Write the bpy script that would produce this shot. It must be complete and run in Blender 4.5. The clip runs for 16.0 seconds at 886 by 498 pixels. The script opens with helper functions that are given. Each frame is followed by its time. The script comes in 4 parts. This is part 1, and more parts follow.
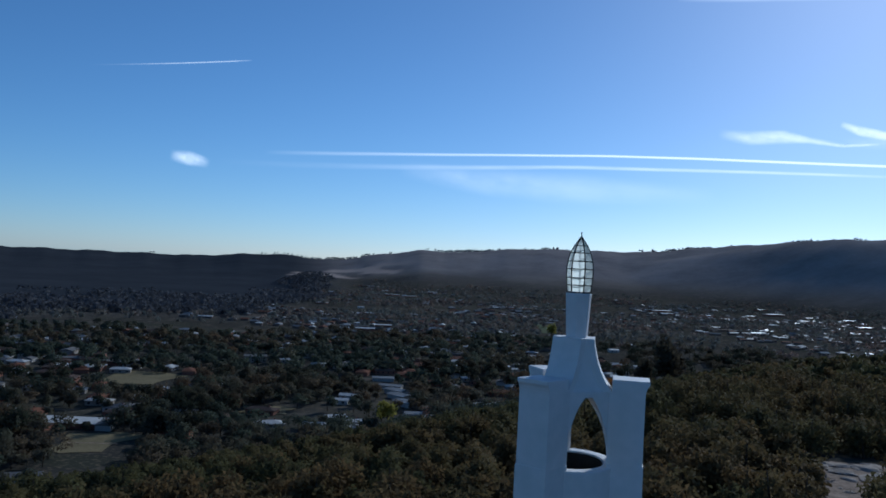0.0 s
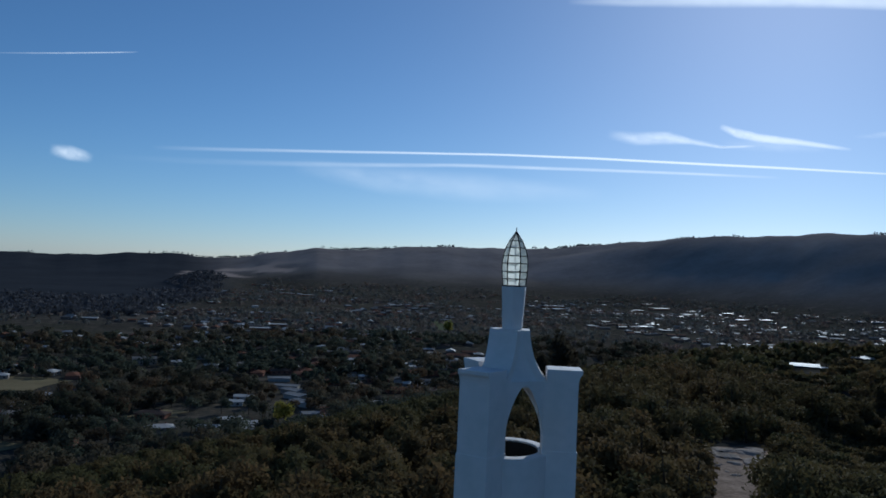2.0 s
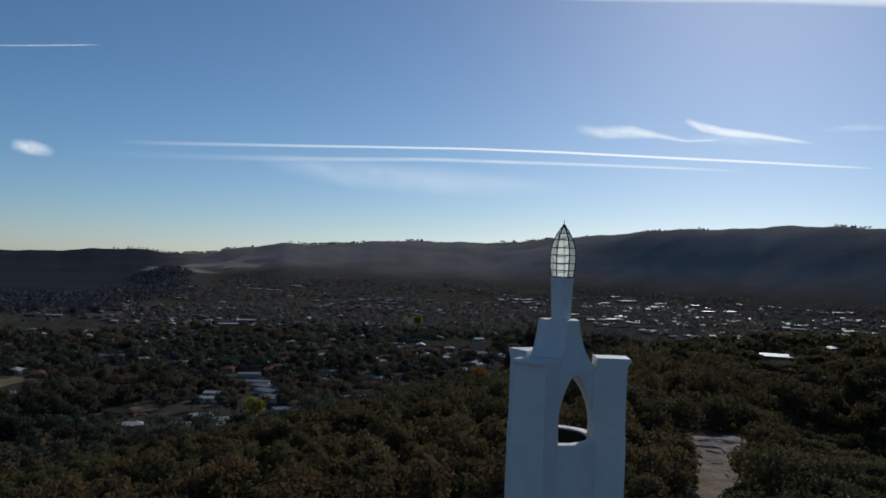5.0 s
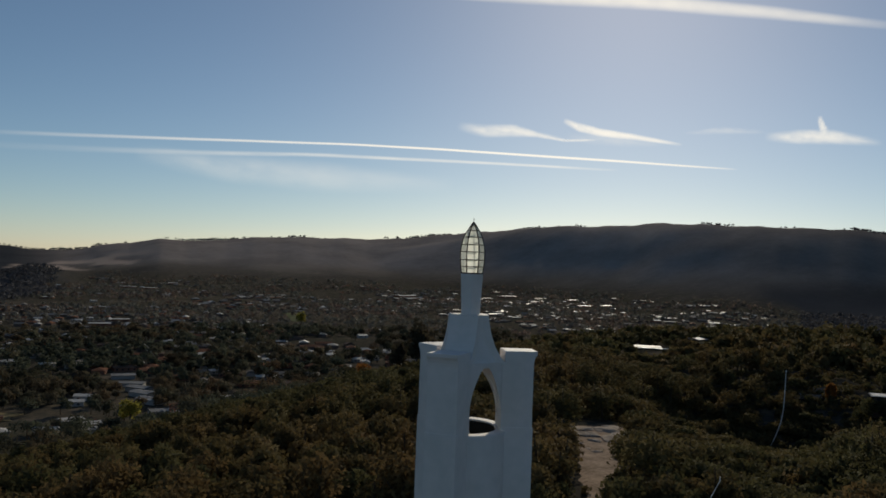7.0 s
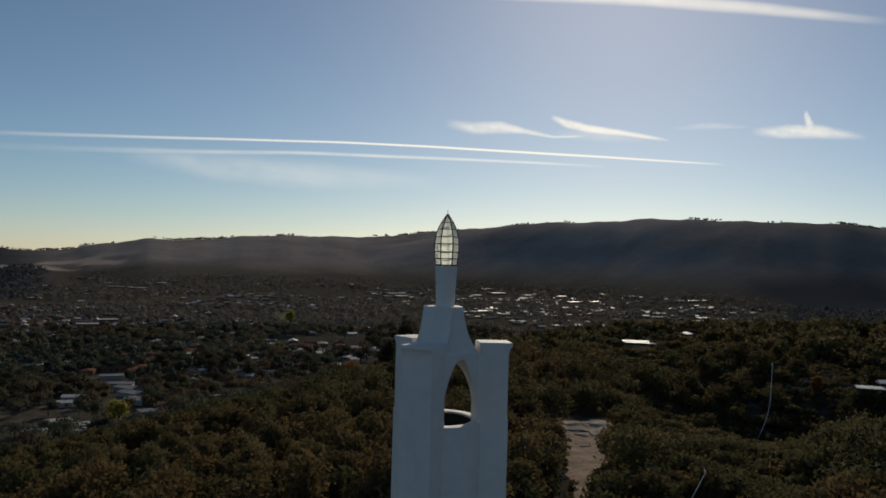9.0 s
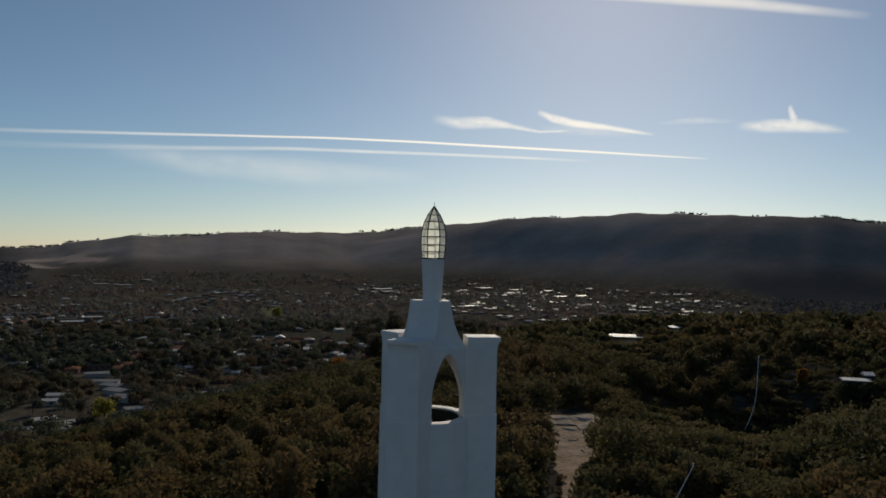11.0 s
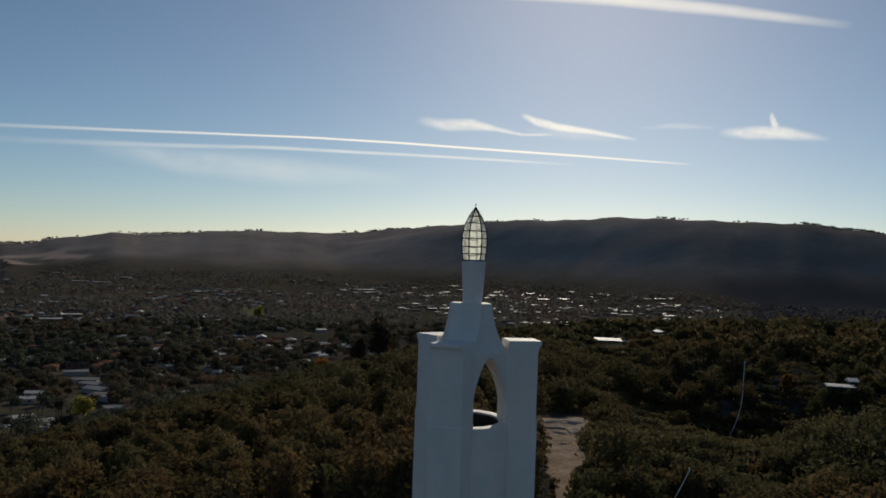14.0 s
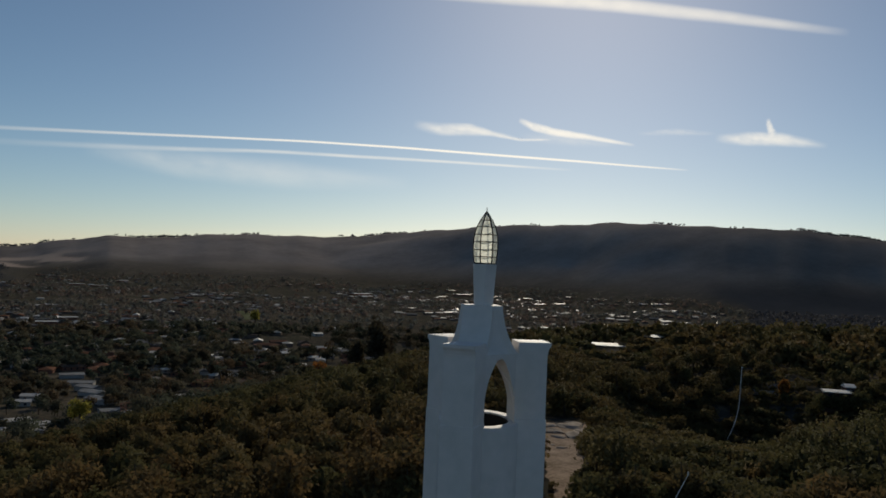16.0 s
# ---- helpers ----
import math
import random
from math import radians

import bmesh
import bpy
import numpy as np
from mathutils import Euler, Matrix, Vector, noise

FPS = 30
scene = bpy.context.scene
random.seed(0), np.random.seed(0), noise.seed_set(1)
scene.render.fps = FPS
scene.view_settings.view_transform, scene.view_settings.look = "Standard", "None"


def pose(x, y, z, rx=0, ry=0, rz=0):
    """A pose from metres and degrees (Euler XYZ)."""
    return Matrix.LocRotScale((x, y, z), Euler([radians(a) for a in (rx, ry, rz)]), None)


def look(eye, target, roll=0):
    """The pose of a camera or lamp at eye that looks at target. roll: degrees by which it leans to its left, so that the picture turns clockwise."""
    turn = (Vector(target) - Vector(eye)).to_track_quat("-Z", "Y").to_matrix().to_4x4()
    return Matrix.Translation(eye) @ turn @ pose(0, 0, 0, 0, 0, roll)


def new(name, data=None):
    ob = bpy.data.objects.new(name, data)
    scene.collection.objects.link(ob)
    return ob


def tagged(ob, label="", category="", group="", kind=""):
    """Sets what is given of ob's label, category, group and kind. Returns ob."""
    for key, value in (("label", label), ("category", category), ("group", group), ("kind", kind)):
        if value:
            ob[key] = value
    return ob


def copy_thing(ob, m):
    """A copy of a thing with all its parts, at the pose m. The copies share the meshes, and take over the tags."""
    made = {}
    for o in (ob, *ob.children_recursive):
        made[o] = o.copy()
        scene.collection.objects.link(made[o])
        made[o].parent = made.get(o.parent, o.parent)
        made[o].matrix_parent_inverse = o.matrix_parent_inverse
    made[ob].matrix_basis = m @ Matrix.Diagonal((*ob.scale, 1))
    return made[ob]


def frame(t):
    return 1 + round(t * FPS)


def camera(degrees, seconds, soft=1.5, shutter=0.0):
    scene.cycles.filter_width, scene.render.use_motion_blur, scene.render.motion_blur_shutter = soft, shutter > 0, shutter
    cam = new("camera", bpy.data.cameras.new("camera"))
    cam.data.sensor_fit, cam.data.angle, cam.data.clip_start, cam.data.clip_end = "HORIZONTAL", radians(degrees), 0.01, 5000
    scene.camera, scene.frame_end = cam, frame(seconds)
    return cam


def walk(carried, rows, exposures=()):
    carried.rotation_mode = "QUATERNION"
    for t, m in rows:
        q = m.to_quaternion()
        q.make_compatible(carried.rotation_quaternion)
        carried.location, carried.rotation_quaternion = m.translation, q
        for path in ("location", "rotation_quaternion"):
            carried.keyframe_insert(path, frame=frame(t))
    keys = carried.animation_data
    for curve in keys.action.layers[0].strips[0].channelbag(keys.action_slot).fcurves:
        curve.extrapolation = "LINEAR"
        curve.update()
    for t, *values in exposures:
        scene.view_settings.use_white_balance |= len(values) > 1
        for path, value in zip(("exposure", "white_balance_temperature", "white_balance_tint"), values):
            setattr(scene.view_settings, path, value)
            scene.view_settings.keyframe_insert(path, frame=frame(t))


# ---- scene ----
cam = camera(55.4, 16.0, soft=1.7)
PATH = [
    (0, (-2.762, -18.234, 22.286), (-3.019, 1.761, 22.652), 3.01),
    (0.5, (-3.009, -18.354, 22.265), (-1.524, 1.586, 22.725), 2.85),
    (1, (-3.241, -18.459, 22.249), (-1.579, 1.466, 22.702), 2.85),
    (1.5, (-3.473, -18.504, 22.218), (-1.406, 1.384, 22.670), 2.73),
    (2, (-3.705, -18.524, 22.182), (-1.504, 1.350, 22.613), 2.63),
    (2.5, (-3.960, -18.609, 22.158), (-1.680, 1.256, 22.564), 2.56),
    (3, (-4.232, -18.693, 22.148), (-1.860, 1.162, 22.530), 2.53),
    (3.5, (-4.492, -18.699, 22.138), (-1.984, 1.140, 22.492), 2.52),
    (6, (-6.151, -18.672, 22.031), (-2.140, 0.920, 22.332), 2.19),
    (6.5, (-6.254, -18.767, 22.052), (-1.302, 0.607, 22.376), 2.27),
    (7, (-6.310, -18.883, 22.044), (-0.666, 0.301, 22.387), 2.14),
    (7.5, (-6.267, -18.946, 22.009), (-0.564, 0.221, 22.352), 2.05),
    (8, (-6.175, -18.962, 21.979), (-0.409, 0.186, 22.306), 1.95),
    (8.5, (-6.076, -19.013, 21.955), (-0.245, 0.115, 22.263), 1.77),
    (9, (-5.964, -18.965, 21.935), (-0.070, 0.144, 22.221), 1.65),
    (9.5, (-5.861, -18.868, 21.908), (0.093, 0.223, 22.175), 1.59),
    (10, (-5.812, -18.798, 21.906), (0.216, 0.270, 22.129), 1.45),
    (12.5, (-6.170, -18.191, 21.848), (0.245, 0.752, 22.022), 1.62),
    (13, (-6.398, -18.057, 21.845), (0.073, 0.866, 22.025), 1.78),
    (13.5, (-6.712, -17.969, 21.851), (-0.181, 0.934, 22.054), 1.96),
    (14, (-7.020, -17.887, 21.852), (-0.429, 0.994, 22.086), 2.09),
    (14.5, (-7.242, -17.876, 21.851), (-0.602, 0.988, 22.108), 2.25),
    (15, (-7.379, -17.929, 21.835), (-0.694, 0.918, 22.123), 2.43),
    (15.5, (-7.478, -18.049, 21.833), (-0.814, 0.805, 22.139), 2.31),
    (16, (-7.483, -18.164, 21.799), (-0.824, 0.692, 22.143), 2.35),
]
EXPOSURES = [(0, 0.17, 4900, 5), (0.6, 0.06, 4950, 5), (1.2, -0.06, 5050, 5), (3.5, -0.07, 5400, 5.5), (6, -0.06, 6550, 7.5), (7, -0.03, 7250, 7.5), (16, -0.03, 7250, 7.5)]
walk(cam, [(t, look(eye, target, roll)) for t, eye, target, roll in PATH], EXPOSURES)

# ---- light: afternoon sun ahead of the camera, high on the right ----
SUN_BEARING, SUN_HEIGHT = 29.0, 23.0
world = bpy.data.worlds.new("world")
scene.world = world
world.use_nodes = True
wn = world.node_tree.nodes
sky = wn.new("ShaderNodeTexSky")
sky.sky_type, sky.sun_disc = "NISHITA", False
sky.sun_elevation, sky.sun_rotation = radians(SUN_HEIGHT), radians(SUN_BEARING)
sky.altitude, sky.air_density, sky.dust_density, sky.ozone_density = 1200, 0.85, 0.6, 7.6
wn["Background"].inputs["Strength"].default_value = 0.080
haze = wn.new("ShaderNodeVectorMath")
haze.operation = "MULTIPLY"
haze.inputs[1].default_value = (1.22, 1.0, 0.795)
world.node_tree.links.new(sky.outputs[0], haze.inputs[0])
world.node_tree.links.new(haze.outputs[0], wn["Background"].inputs["Color"])
sun = new("sun", bpy.data.lights.new("sun", "SUN"))
sun.data.energy, sun.data.angle, sun.data.color = 2.0, radians(0.6), (1.0, 0.93, 0.82)
sun_way = Vector((math.sin(radians(SUN_BEARING)) * math.cos(radians(SUN_HEIGHT)), math.cos(radians(SUN_BEARING)) * math.cos(radians(SUN_HEIGHT)), math.sin(radians(SUN_HEIGHT))))
sun.rotation_mode = "QUATERNION"
sun.rotation_quaternion = sun_way.to_track_quat("Z", "Y")
sun.location = (0, 0, 200)

# ---- materials ----


def material(name, base, rough=0.8, metal=0.0, scale=1.0, spread=0.25, bump=0.0, fine=8.0, second=None, coords="Object"):
    """A surface whose colour wanders at two sizes between base and a darker or a second colour, with fine relief."""
    m = bpy.data.materials.new(name)
    m.use_nodes = True
    n, link = m.node_tree.nodes, m.node_tree.links
    b = n["Principled BSDF"]
    b.inputs["Roughness"].default_value, b.inputs["Metallic"].default_value = rough, metal
    b.inputs["Specular IOR Level"].default_value = 0.02 if rough > 0.84 else 0.4
    co = n.new("ShaderNodeTexCoord")
    big, small = n.new("ShaderNodeTexNoise"), n.new("ShaderNodeTexNoise")
    for tex, s in ((big, scale), (small, scale * fine)):
        tex.inputs["Scale"].default_value, tex.inputs["Detail"].default_value = s, 6.0
        link.new(co.outputs[coords], tex.inputs["Vector"])
    both = n.new("ShaderNodeMath")
    both.operation = "ADD"
    link.new(big.outputs["Fac"], both.inputs[0])
    link.new(small.outputs["Fac"], both.inputs[1])
    ramp = n.new("ShaderNodeMapRange")
    ramp.inputs["From Min"].default_value, ramp.inputs["From Max"].default_value = 0.7, 1.3
    link.new(both.outputs[0], ramp.inputs["Value"])
    mix = n.new("ShaderNodeMix")
    mix.data_type = "RGBA"
    low = second or tuple(c * (1 - spread) for c in base)
    mix.inputs[6].default_value, mix.inputs[7].default_value = (*low, 1), (*base, 1)
    link.new(ramp.outputs[0], mix.inputs[0])
    link.new(mix.outputs[2], b.inputs["Base Color"])
    if bump:
        bp = n.new("ShaderNodeBump")
        bp.inputs["Strength"].default_value, bp.inputs["Distance"].default_value = bump, 0.05
        link.new(small.outputs["Fac"], bp.inputs["Height"])
        link.new(bp.outputs[0], b.inputs["Normal"])
    return m


def leaf_material(name, base, autumn, letting=0.35, vary_by=0.25):
    """Foliage: the hue goes from base to autumn by each tree's tint, each clump a little lighter or darker, and light passes through."""
    m = bpy.data.materials.new(name)
    m.use_nodes = True
    n, link = m.node_tree.nodes, m.node_tree.links
    b, out = n["Principled BSDF"], n["Material Output"]
    b.inputs["Roughness"].default_value = 0.85
    b.inputs["Specular IOR Level"].default_value = 0.03
    tint = n.new("ShaderNodeAttribute")
    tint.attribute_name = "tint"
    geo = n.new("ShaderNodeNewGeometry")
    mix = n.new("ShaderNodeMix")
    mix.data_type = "RGBA"
    mix.inputs[6].default_value, mix.inputs[7].default_value = (*base, 1), (*autumn, 1)
    link.new(tint.outputs["Fac"], mix.inputs[0])
    vary = n.new("ShaderNodeMapRange")
    vary.inputs["To Min"].default_value, vary.inputs["To Max"].default_value = 1 - vary_by, 1 + vary_by
    link.new(geo.outputs["Random Per Island"], vary.inputs["Value"])
    mul = n.new("ShaderNodeVectorMath")
    mul.operation = "SCALE"
    link.new(mix.outputs[2], mul.inputs[0])
    link.new(vary.outputs[0], mul.inputs["Scale"])
    link.new(mul.outputs[0], b.inputs["Base Color"])
    tr = n.new("ShaderNodeBsdfTranslucent")
    link.new(mul.outputs[0], tr.inputs["Color"])
    ms = n.new("ShaderNodeMixShader")
    ms.inputs[0].default_value = letting
    link.new(b.outputs[0], ms.inputs[1])
    link.new(tr.outputs[0], ms.inputs[2])
    link.new(ms.outputs[0], out.inputs["Surface"])
    return m


def ground_material():
    """Dry grass, litter and paddocks: three sizes of patches over the whole country."""
    m = bpy.data.materials.new("ground_cover")
    m.use_nodes = True
    n, link = m.node_tree.nodes, m.node_tree.links
    b = n["Principled BSDF"]
    b.inputs["Roughness"].default_value = 0.95
    b.inputs["Specular IOR Level"].default_value = 0.0
    co = n.new("ShaderNodeTexCoord")
    col = None
    for s, lo, hi, a, c in ((0.004, 0.45, 0.62, (0.056, 0.052, 0.043), (0.09, 0.08, 0.063)), (0.022, 0.5, 0.62, None, (0.055, 0.055, 0.04)), (0.06, 0.56, 0.66, None, (0.125, 0.104, 0.08)), (0.4, 0.5, 0.75, None, (0.16, 0.125, 0.085))):
        tex, rng, mix = n.new("ShaderNodeTexNoise"), n.new("ShaderNodeMapRange"), n.new("ShaderNodeMix")
        tex.inputs["Scale"].default_value, tex.inputs["Detail"].default_value = s, 5
        link.new(co.outputs["Object"], tex.inputs["Vector"])
        rng.inputs["From Min"].default_value, rng.inputs["From Max"].default_value = lo, hi
        link.new(tex.outputs["Fac"], rng.inputs["Value"])
        mix.data_type = "RGBA"
        link.new(rng.outputs[0], mix.inputs[0])
        if col:
            link.new(col, mix.inputs[6])
        else:
            mix.inputs[6].default_value = (*a, 1)
        mix.inputs[7].default_value = (*c, 1)
        col = mix.outputs[2]
    # Wooded ranges: colour lightened and greyed to stand for distance haze.
    hazed_woods, tex, rng, leaf, mix = n.new("ShaderNodeAttribute"), n.new("ShaderNodeTexNoise"), n.new("ShaderNodeMapRange"), n.new("ShaderNodeMix"), n.new("ShaderNodeMix")
    hazed_woods.attribute_name = "hazed_woods"
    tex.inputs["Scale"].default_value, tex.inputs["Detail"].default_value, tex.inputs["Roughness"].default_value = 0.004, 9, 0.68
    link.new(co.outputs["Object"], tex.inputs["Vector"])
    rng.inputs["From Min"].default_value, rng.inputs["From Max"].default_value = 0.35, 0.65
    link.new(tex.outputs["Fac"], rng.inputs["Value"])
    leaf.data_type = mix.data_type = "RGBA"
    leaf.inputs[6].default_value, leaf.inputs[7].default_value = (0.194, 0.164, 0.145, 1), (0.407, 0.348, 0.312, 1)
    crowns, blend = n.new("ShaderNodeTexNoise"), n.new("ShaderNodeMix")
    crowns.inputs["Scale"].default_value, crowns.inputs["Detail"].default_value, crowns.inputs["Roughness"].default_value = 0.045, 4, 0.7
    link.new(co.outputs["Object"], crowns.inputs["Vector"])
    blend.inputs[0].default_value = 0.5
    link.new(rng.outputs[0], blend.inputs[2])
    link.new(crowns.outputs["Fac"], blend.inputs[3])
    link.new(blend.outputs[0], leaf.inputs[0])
    link.new(hazed_woods.outputs["Fac"], mix.inputs[0])
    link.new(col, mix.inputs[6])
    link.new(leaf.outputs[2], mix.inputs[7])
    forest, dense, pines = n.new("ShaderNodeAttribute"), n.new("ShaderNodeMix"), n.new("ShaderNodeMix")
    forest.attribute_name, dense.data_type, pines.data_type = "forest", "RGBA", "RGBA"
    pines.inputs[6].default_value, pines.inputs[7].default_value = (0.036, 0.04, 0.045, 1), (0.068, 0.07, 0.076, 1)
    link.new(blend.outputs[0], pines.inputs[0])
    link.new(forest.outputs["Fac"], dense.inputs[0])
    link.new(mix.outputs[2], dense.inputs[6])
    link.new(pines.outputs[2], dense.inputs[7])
    pasture, bare = n.new("ShaderNodeAttribute"), n.new("ShaderNodeMix")
    pasture.attribute_name, bare.data_type = "pasture", "RGBA"
    link.new(pasture.outputs["Fac"], bare.inputs[0])
    link.new(dense.outputs[2], bare.inputs[6])
    bare.inputs[7].default_value = (0.42, 0.33, 0.27, 1)
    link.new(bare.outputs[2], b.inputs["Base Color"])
    return m


WHITE = material("white_painted_render", (0.82, 0.76, 0.725), 0.65, 0, 0.7, 0.12, 0.04, 5, (0.70, 0.67, 0.63))
STEEL = material("dark_iron_bars", (0.03, 0.03, 0.03), 0.5, 0.6, 6, 0.4)
GROUND = ground_material()
ASPHALT = material("worn_asphalt", (0.11, 0.102, 0.096), 0.9, 0, 0.05, 0.3, 0, 8)
GRAVEL = material("pale_gravel", (0.44, 0.325, 0.24), 0.95, 0, 0.35, 0.5, 0.4, 7, (0.18, 0.13, 0.09))
ROCK = material("grey_rock", (0.5, 0.41, 0.33), 0.9, 0, 1.2, 0.45, 0.5, 6)
LEAF_BUSH = leaf_material("bush_foliage", (0.096, 0.09, 0.04), (0.166, 0.108, 0.048), 0.38, 0.06)
LEAF_TOWN = leaf_material("garden_foliage", (0.078, 0.09, 0.064), (0.145, 0.095, 0.056), 0.4, 0.07)
LEAF_DARK = leaf_material("dark_evergreen_foliage", (0.05, 0.055, 0.036), (0.09, 0.062, 0.04), 0.4, 0.07)
# Garden leaves again, paler for the farther streets: haze put into the colour.
LEAF_MID_HAZED = leaf_material("hazed_suburban_foliage", (0.15, 0.153, 0.136), (0.235, 0.16, 0.128), 0.4, 0.12)
# Bluish grey cast in the far leaves stands for haze.
LEAF_FAR_HAZED = leaf_material("hazed_far_foliage", (0.08, 0.084, 0.094), (0.105, 0.106, 0.117), 0.3, 0.05)
OPAL = leaf_material("milky_glass", (0.8, 0.822, 0.8), (0.8, 0.822, 0.8), 0.6, 0.05)
LEAF_ORANGE = leaf_material("orange_autumn_leaves", (0.29, 0.115, 0.035), (0.33, 0.145, 0.04), 0.4)
LEAF_YELLOW = leaf_material("yellow_green_leaves", (0.27, 0.24, 0.055), (0.3, 0.26, 0.06), 0.5)
# Dark colour that stands for shade inside the hollow drum.
WELL_SHADE = material("well_shade_dark", (0.05, 0.043, 0.036), 0.9, 0, 3, 0.3)
BARK = material("grey_bark", (0.11, 0.085, 0.06), 0.9, 0, 2, 0.4, 0.4)


# ---- helpers ----


def obj(name, bm, mat, parent=None):
    me = bpy.data.meshes.new(name)
    bm.to_mesh(me)
    bm.free()
    for one in mat if isinstance(mat, (list, tuple)) else (mat,):
        me.materials.append(one)
    ob = new(name, me)
    ob.parent = parent
    return ob


def part(name, bm, mat, parent, label=""):
    return tagged(obj(name, bm, mat, parent), label)


def raw_mesh(name, verts, faces, mat):
    me = bpy.data.meshes.new(name)
    me.from_pydata(verts.tolist() if hasattr(verts, "tolist") else verts, [], faces.tolist() if hasattr(faces, "tolist") else faces)
    me.materials.append(mat)
    return me


def box(bm, x0, x1, y0, y1, z0, z1):
    """A block between the given limits. Returns its vertices."""
    made = bmesh.ops.create_cube(bm, size=1, matrix=Matrix.LocRotScale(((x0 + x1) / 2, (y0 + y1) / 2, (z0 + z1) / 2), None, (x1 - x0, y1 - y0, z1 - z0)))
    return made["verts"]


def bevel(bm, width, segments=2):
    bmesh.ops.bevel(bm, geom=[e for e in bm.edges if e.is_manifold and e.calc_face_angle(0) > 0.5], offset=width, segments=segments, affect="EDGES", profile=0.6)


def prism(bm, outline, y0, y1):
    """A plate whose outline lies in x and z, from y0 to y1."""
    a = [bm.verts.new((x, y0, z)) for x, z in outline]
    b = [bm.verts.new((x, y1, z)) for x, z in outline]
    bm.faces.new(a)
    bm.faces.new(b[::-1])
    for i in range(len(a)):
        j = (i + 1) % len(a)
        bm.faces.new((a[j], a[i], b[i], b[j]))
    bmesh.ops.recalc_face_normals(bm, faces=bm.faces)


# ---- the country: one sheet from the hilltop over the plain to the far ranges ----
PLAIN = -75.0
# bearing, elevation and distance of the crest of the ranges
RIDGE = (
    (-40, -0.3, 4600), (-17, -0.25, 4500), (-13, 0.1, 4400), (-11, 0.08, 4400), (-8, -0.12, 4300), (-5, 0.45, 4100), (-2, 0.95, 3900), (0.3, 0.82, 3900), (4.5, 1.33, 3900),
    (8.5, 1.42, 3950), (12.5, 1.46, 4000), (17, 2.0, 3950), (24, 2.8, 3600), (27, 2.82, 3400), (31, 3.18, 3150), (38, 3.05, 2900), (42, 3.0, 2900), (47, 2.4, 3000), (56, 1.4, 3200), (75, 1.0, 3500),
)


def step(a, b, v):
    v = np.clip((v - a) / (b - a), 0, 1)
    return v * v * (3 - 2 * v)


def wave(x, y, size, seed):
    """Smooth wandering values between about -1 and 1."""
    r = np.random.RandomState(seed)
    out = 0
    for k in range(5):
        a, p = r.uniform(0, 6.28), r.uniform(0, 6.28)
        w = (0.7 + 0.25 * k) / size
        out = out + np.sin(w * (x * np.cos(a) + y * np.sin(a)) + p + 0.8 * np.sin(0.6 * w * (x * np.sin(a) - y * np.cos(a)) + 2 * p))
    return out / 2.6


def crest_line(bearing):
    """Elevation in degrees and distance of the crest, rounded between the given crests and knolls."""
    b, e, d = np.array(RIDGE, float).T
    up = sum(np.interp(bearing + k, b, e) for k in (-0.9, -0.3, 0.3, 0.9)) / 4
    return up + 0.035 * np.sin(bearing * 2.1) + 0.012 * np.sin(bearing * 5.3 + 1), np.interp(bearing, b, d)


def spur_line(bearing):
    """Elevation and distance of the nearer spur, which rises out of the plain before the western ranges."""
    up, dist = crest_line(bearing)
    return np.where(bearing < 23, np.interp(bearing, (2, 5.6, 9, 13, 17, 20.5, 23), (-2.6, -0.75, 0.15, 0.85, 1.6, 2.3, 2.68)), up - 0.02), np.minimum(dist, np.interp(bearing, (5, 20, 26, 40), (3600, 3550, 3300, 2900)))


def height(x, y):
    x, y = np.asarray(x, float), np.asarray(y, float)
    along, across = 0.62 * x + 0.78 * y, -0.78 * x + 0.62 * y
    top = (1 - step(12, 350, across)) * (1 - step(450, 900, -across)) * (1 - step(260, 720, along)) * (1 - step(60, 420, -along))
    far = np.hypot(x + 5, y + 18)
    bearing = np.degrees(np.arctan2(x + 5, y + 18))
    up, dist = crest_line(bearing)
    high = 97 + dist * np.tan(np.radians(up))
    slope = np.where(far < dist, np.exp(-(((far - dist) / (np.interp(bearing, (10, 22), (0.24, 0.185)) * dist)) ** 2)), np.exp(-(((far - dist) / 1500) ** 2)))
    up, near = spur_line(bearing)
    spur = np.maximum(97 + near * np.tan(np.radians(up)), 0) * np.where(far < near, np.exp(-(((far - near) / (0.165 * near)) ** 2)), np.exp(-(((far - near) / 420) ** 2)))
    folds = 1 + (0.16 * wave(x, y, 330, 3) + 0.02 * wave(x, y, 60, 4)) * (1 - slope) * step(-12, 6, bearing)
    knoll = 30 * np.exp(-(((bearing + 9) / 2.0) ** 2) - ((far - 2700) / 330) ** 2) * (1 + 0.3 * wave(x, y, 80, 12))
    z = PLAIN + 75 * top + np.maximum(high * slope * folds, spur * (1 + 0.5 * (folds - 1))) * step(900, 1700, far) + knoll
    gully = 13 * np.exp(-(((x - 96) / 26) ** 2) - ((y - 98) / 32) ** 2)
    return z - gully + 1.2 * wave(x, y, 60, 1) * step(130, 400, far) + 0.25 * wave(x, y, 9, 2) * step(30, 80, far)


def suburbs(xy):
    """True where the town reaches: it ends at the forest to the west and under the range to the east."""
    x, y = xy[:, 0], xy[:, 1]
    return town_reach(x, y) < 1


def town_reach(x, y):
    """Distance as a share of the distance at which the town ends."""
    b, d = np.degrees(np.arctan2(x + 5, y + 18)), np.hypot(x + 5, y + 18)
    edge = np.interp(b, (-40, -14, -9, -5, 26, 34, 39, 42), (1150, 1350, 2000, 3000, 3300, 2400, 1950, 900))
    return d / (edge * (1 + 0.1 * wave(x, y, 90, 21)))


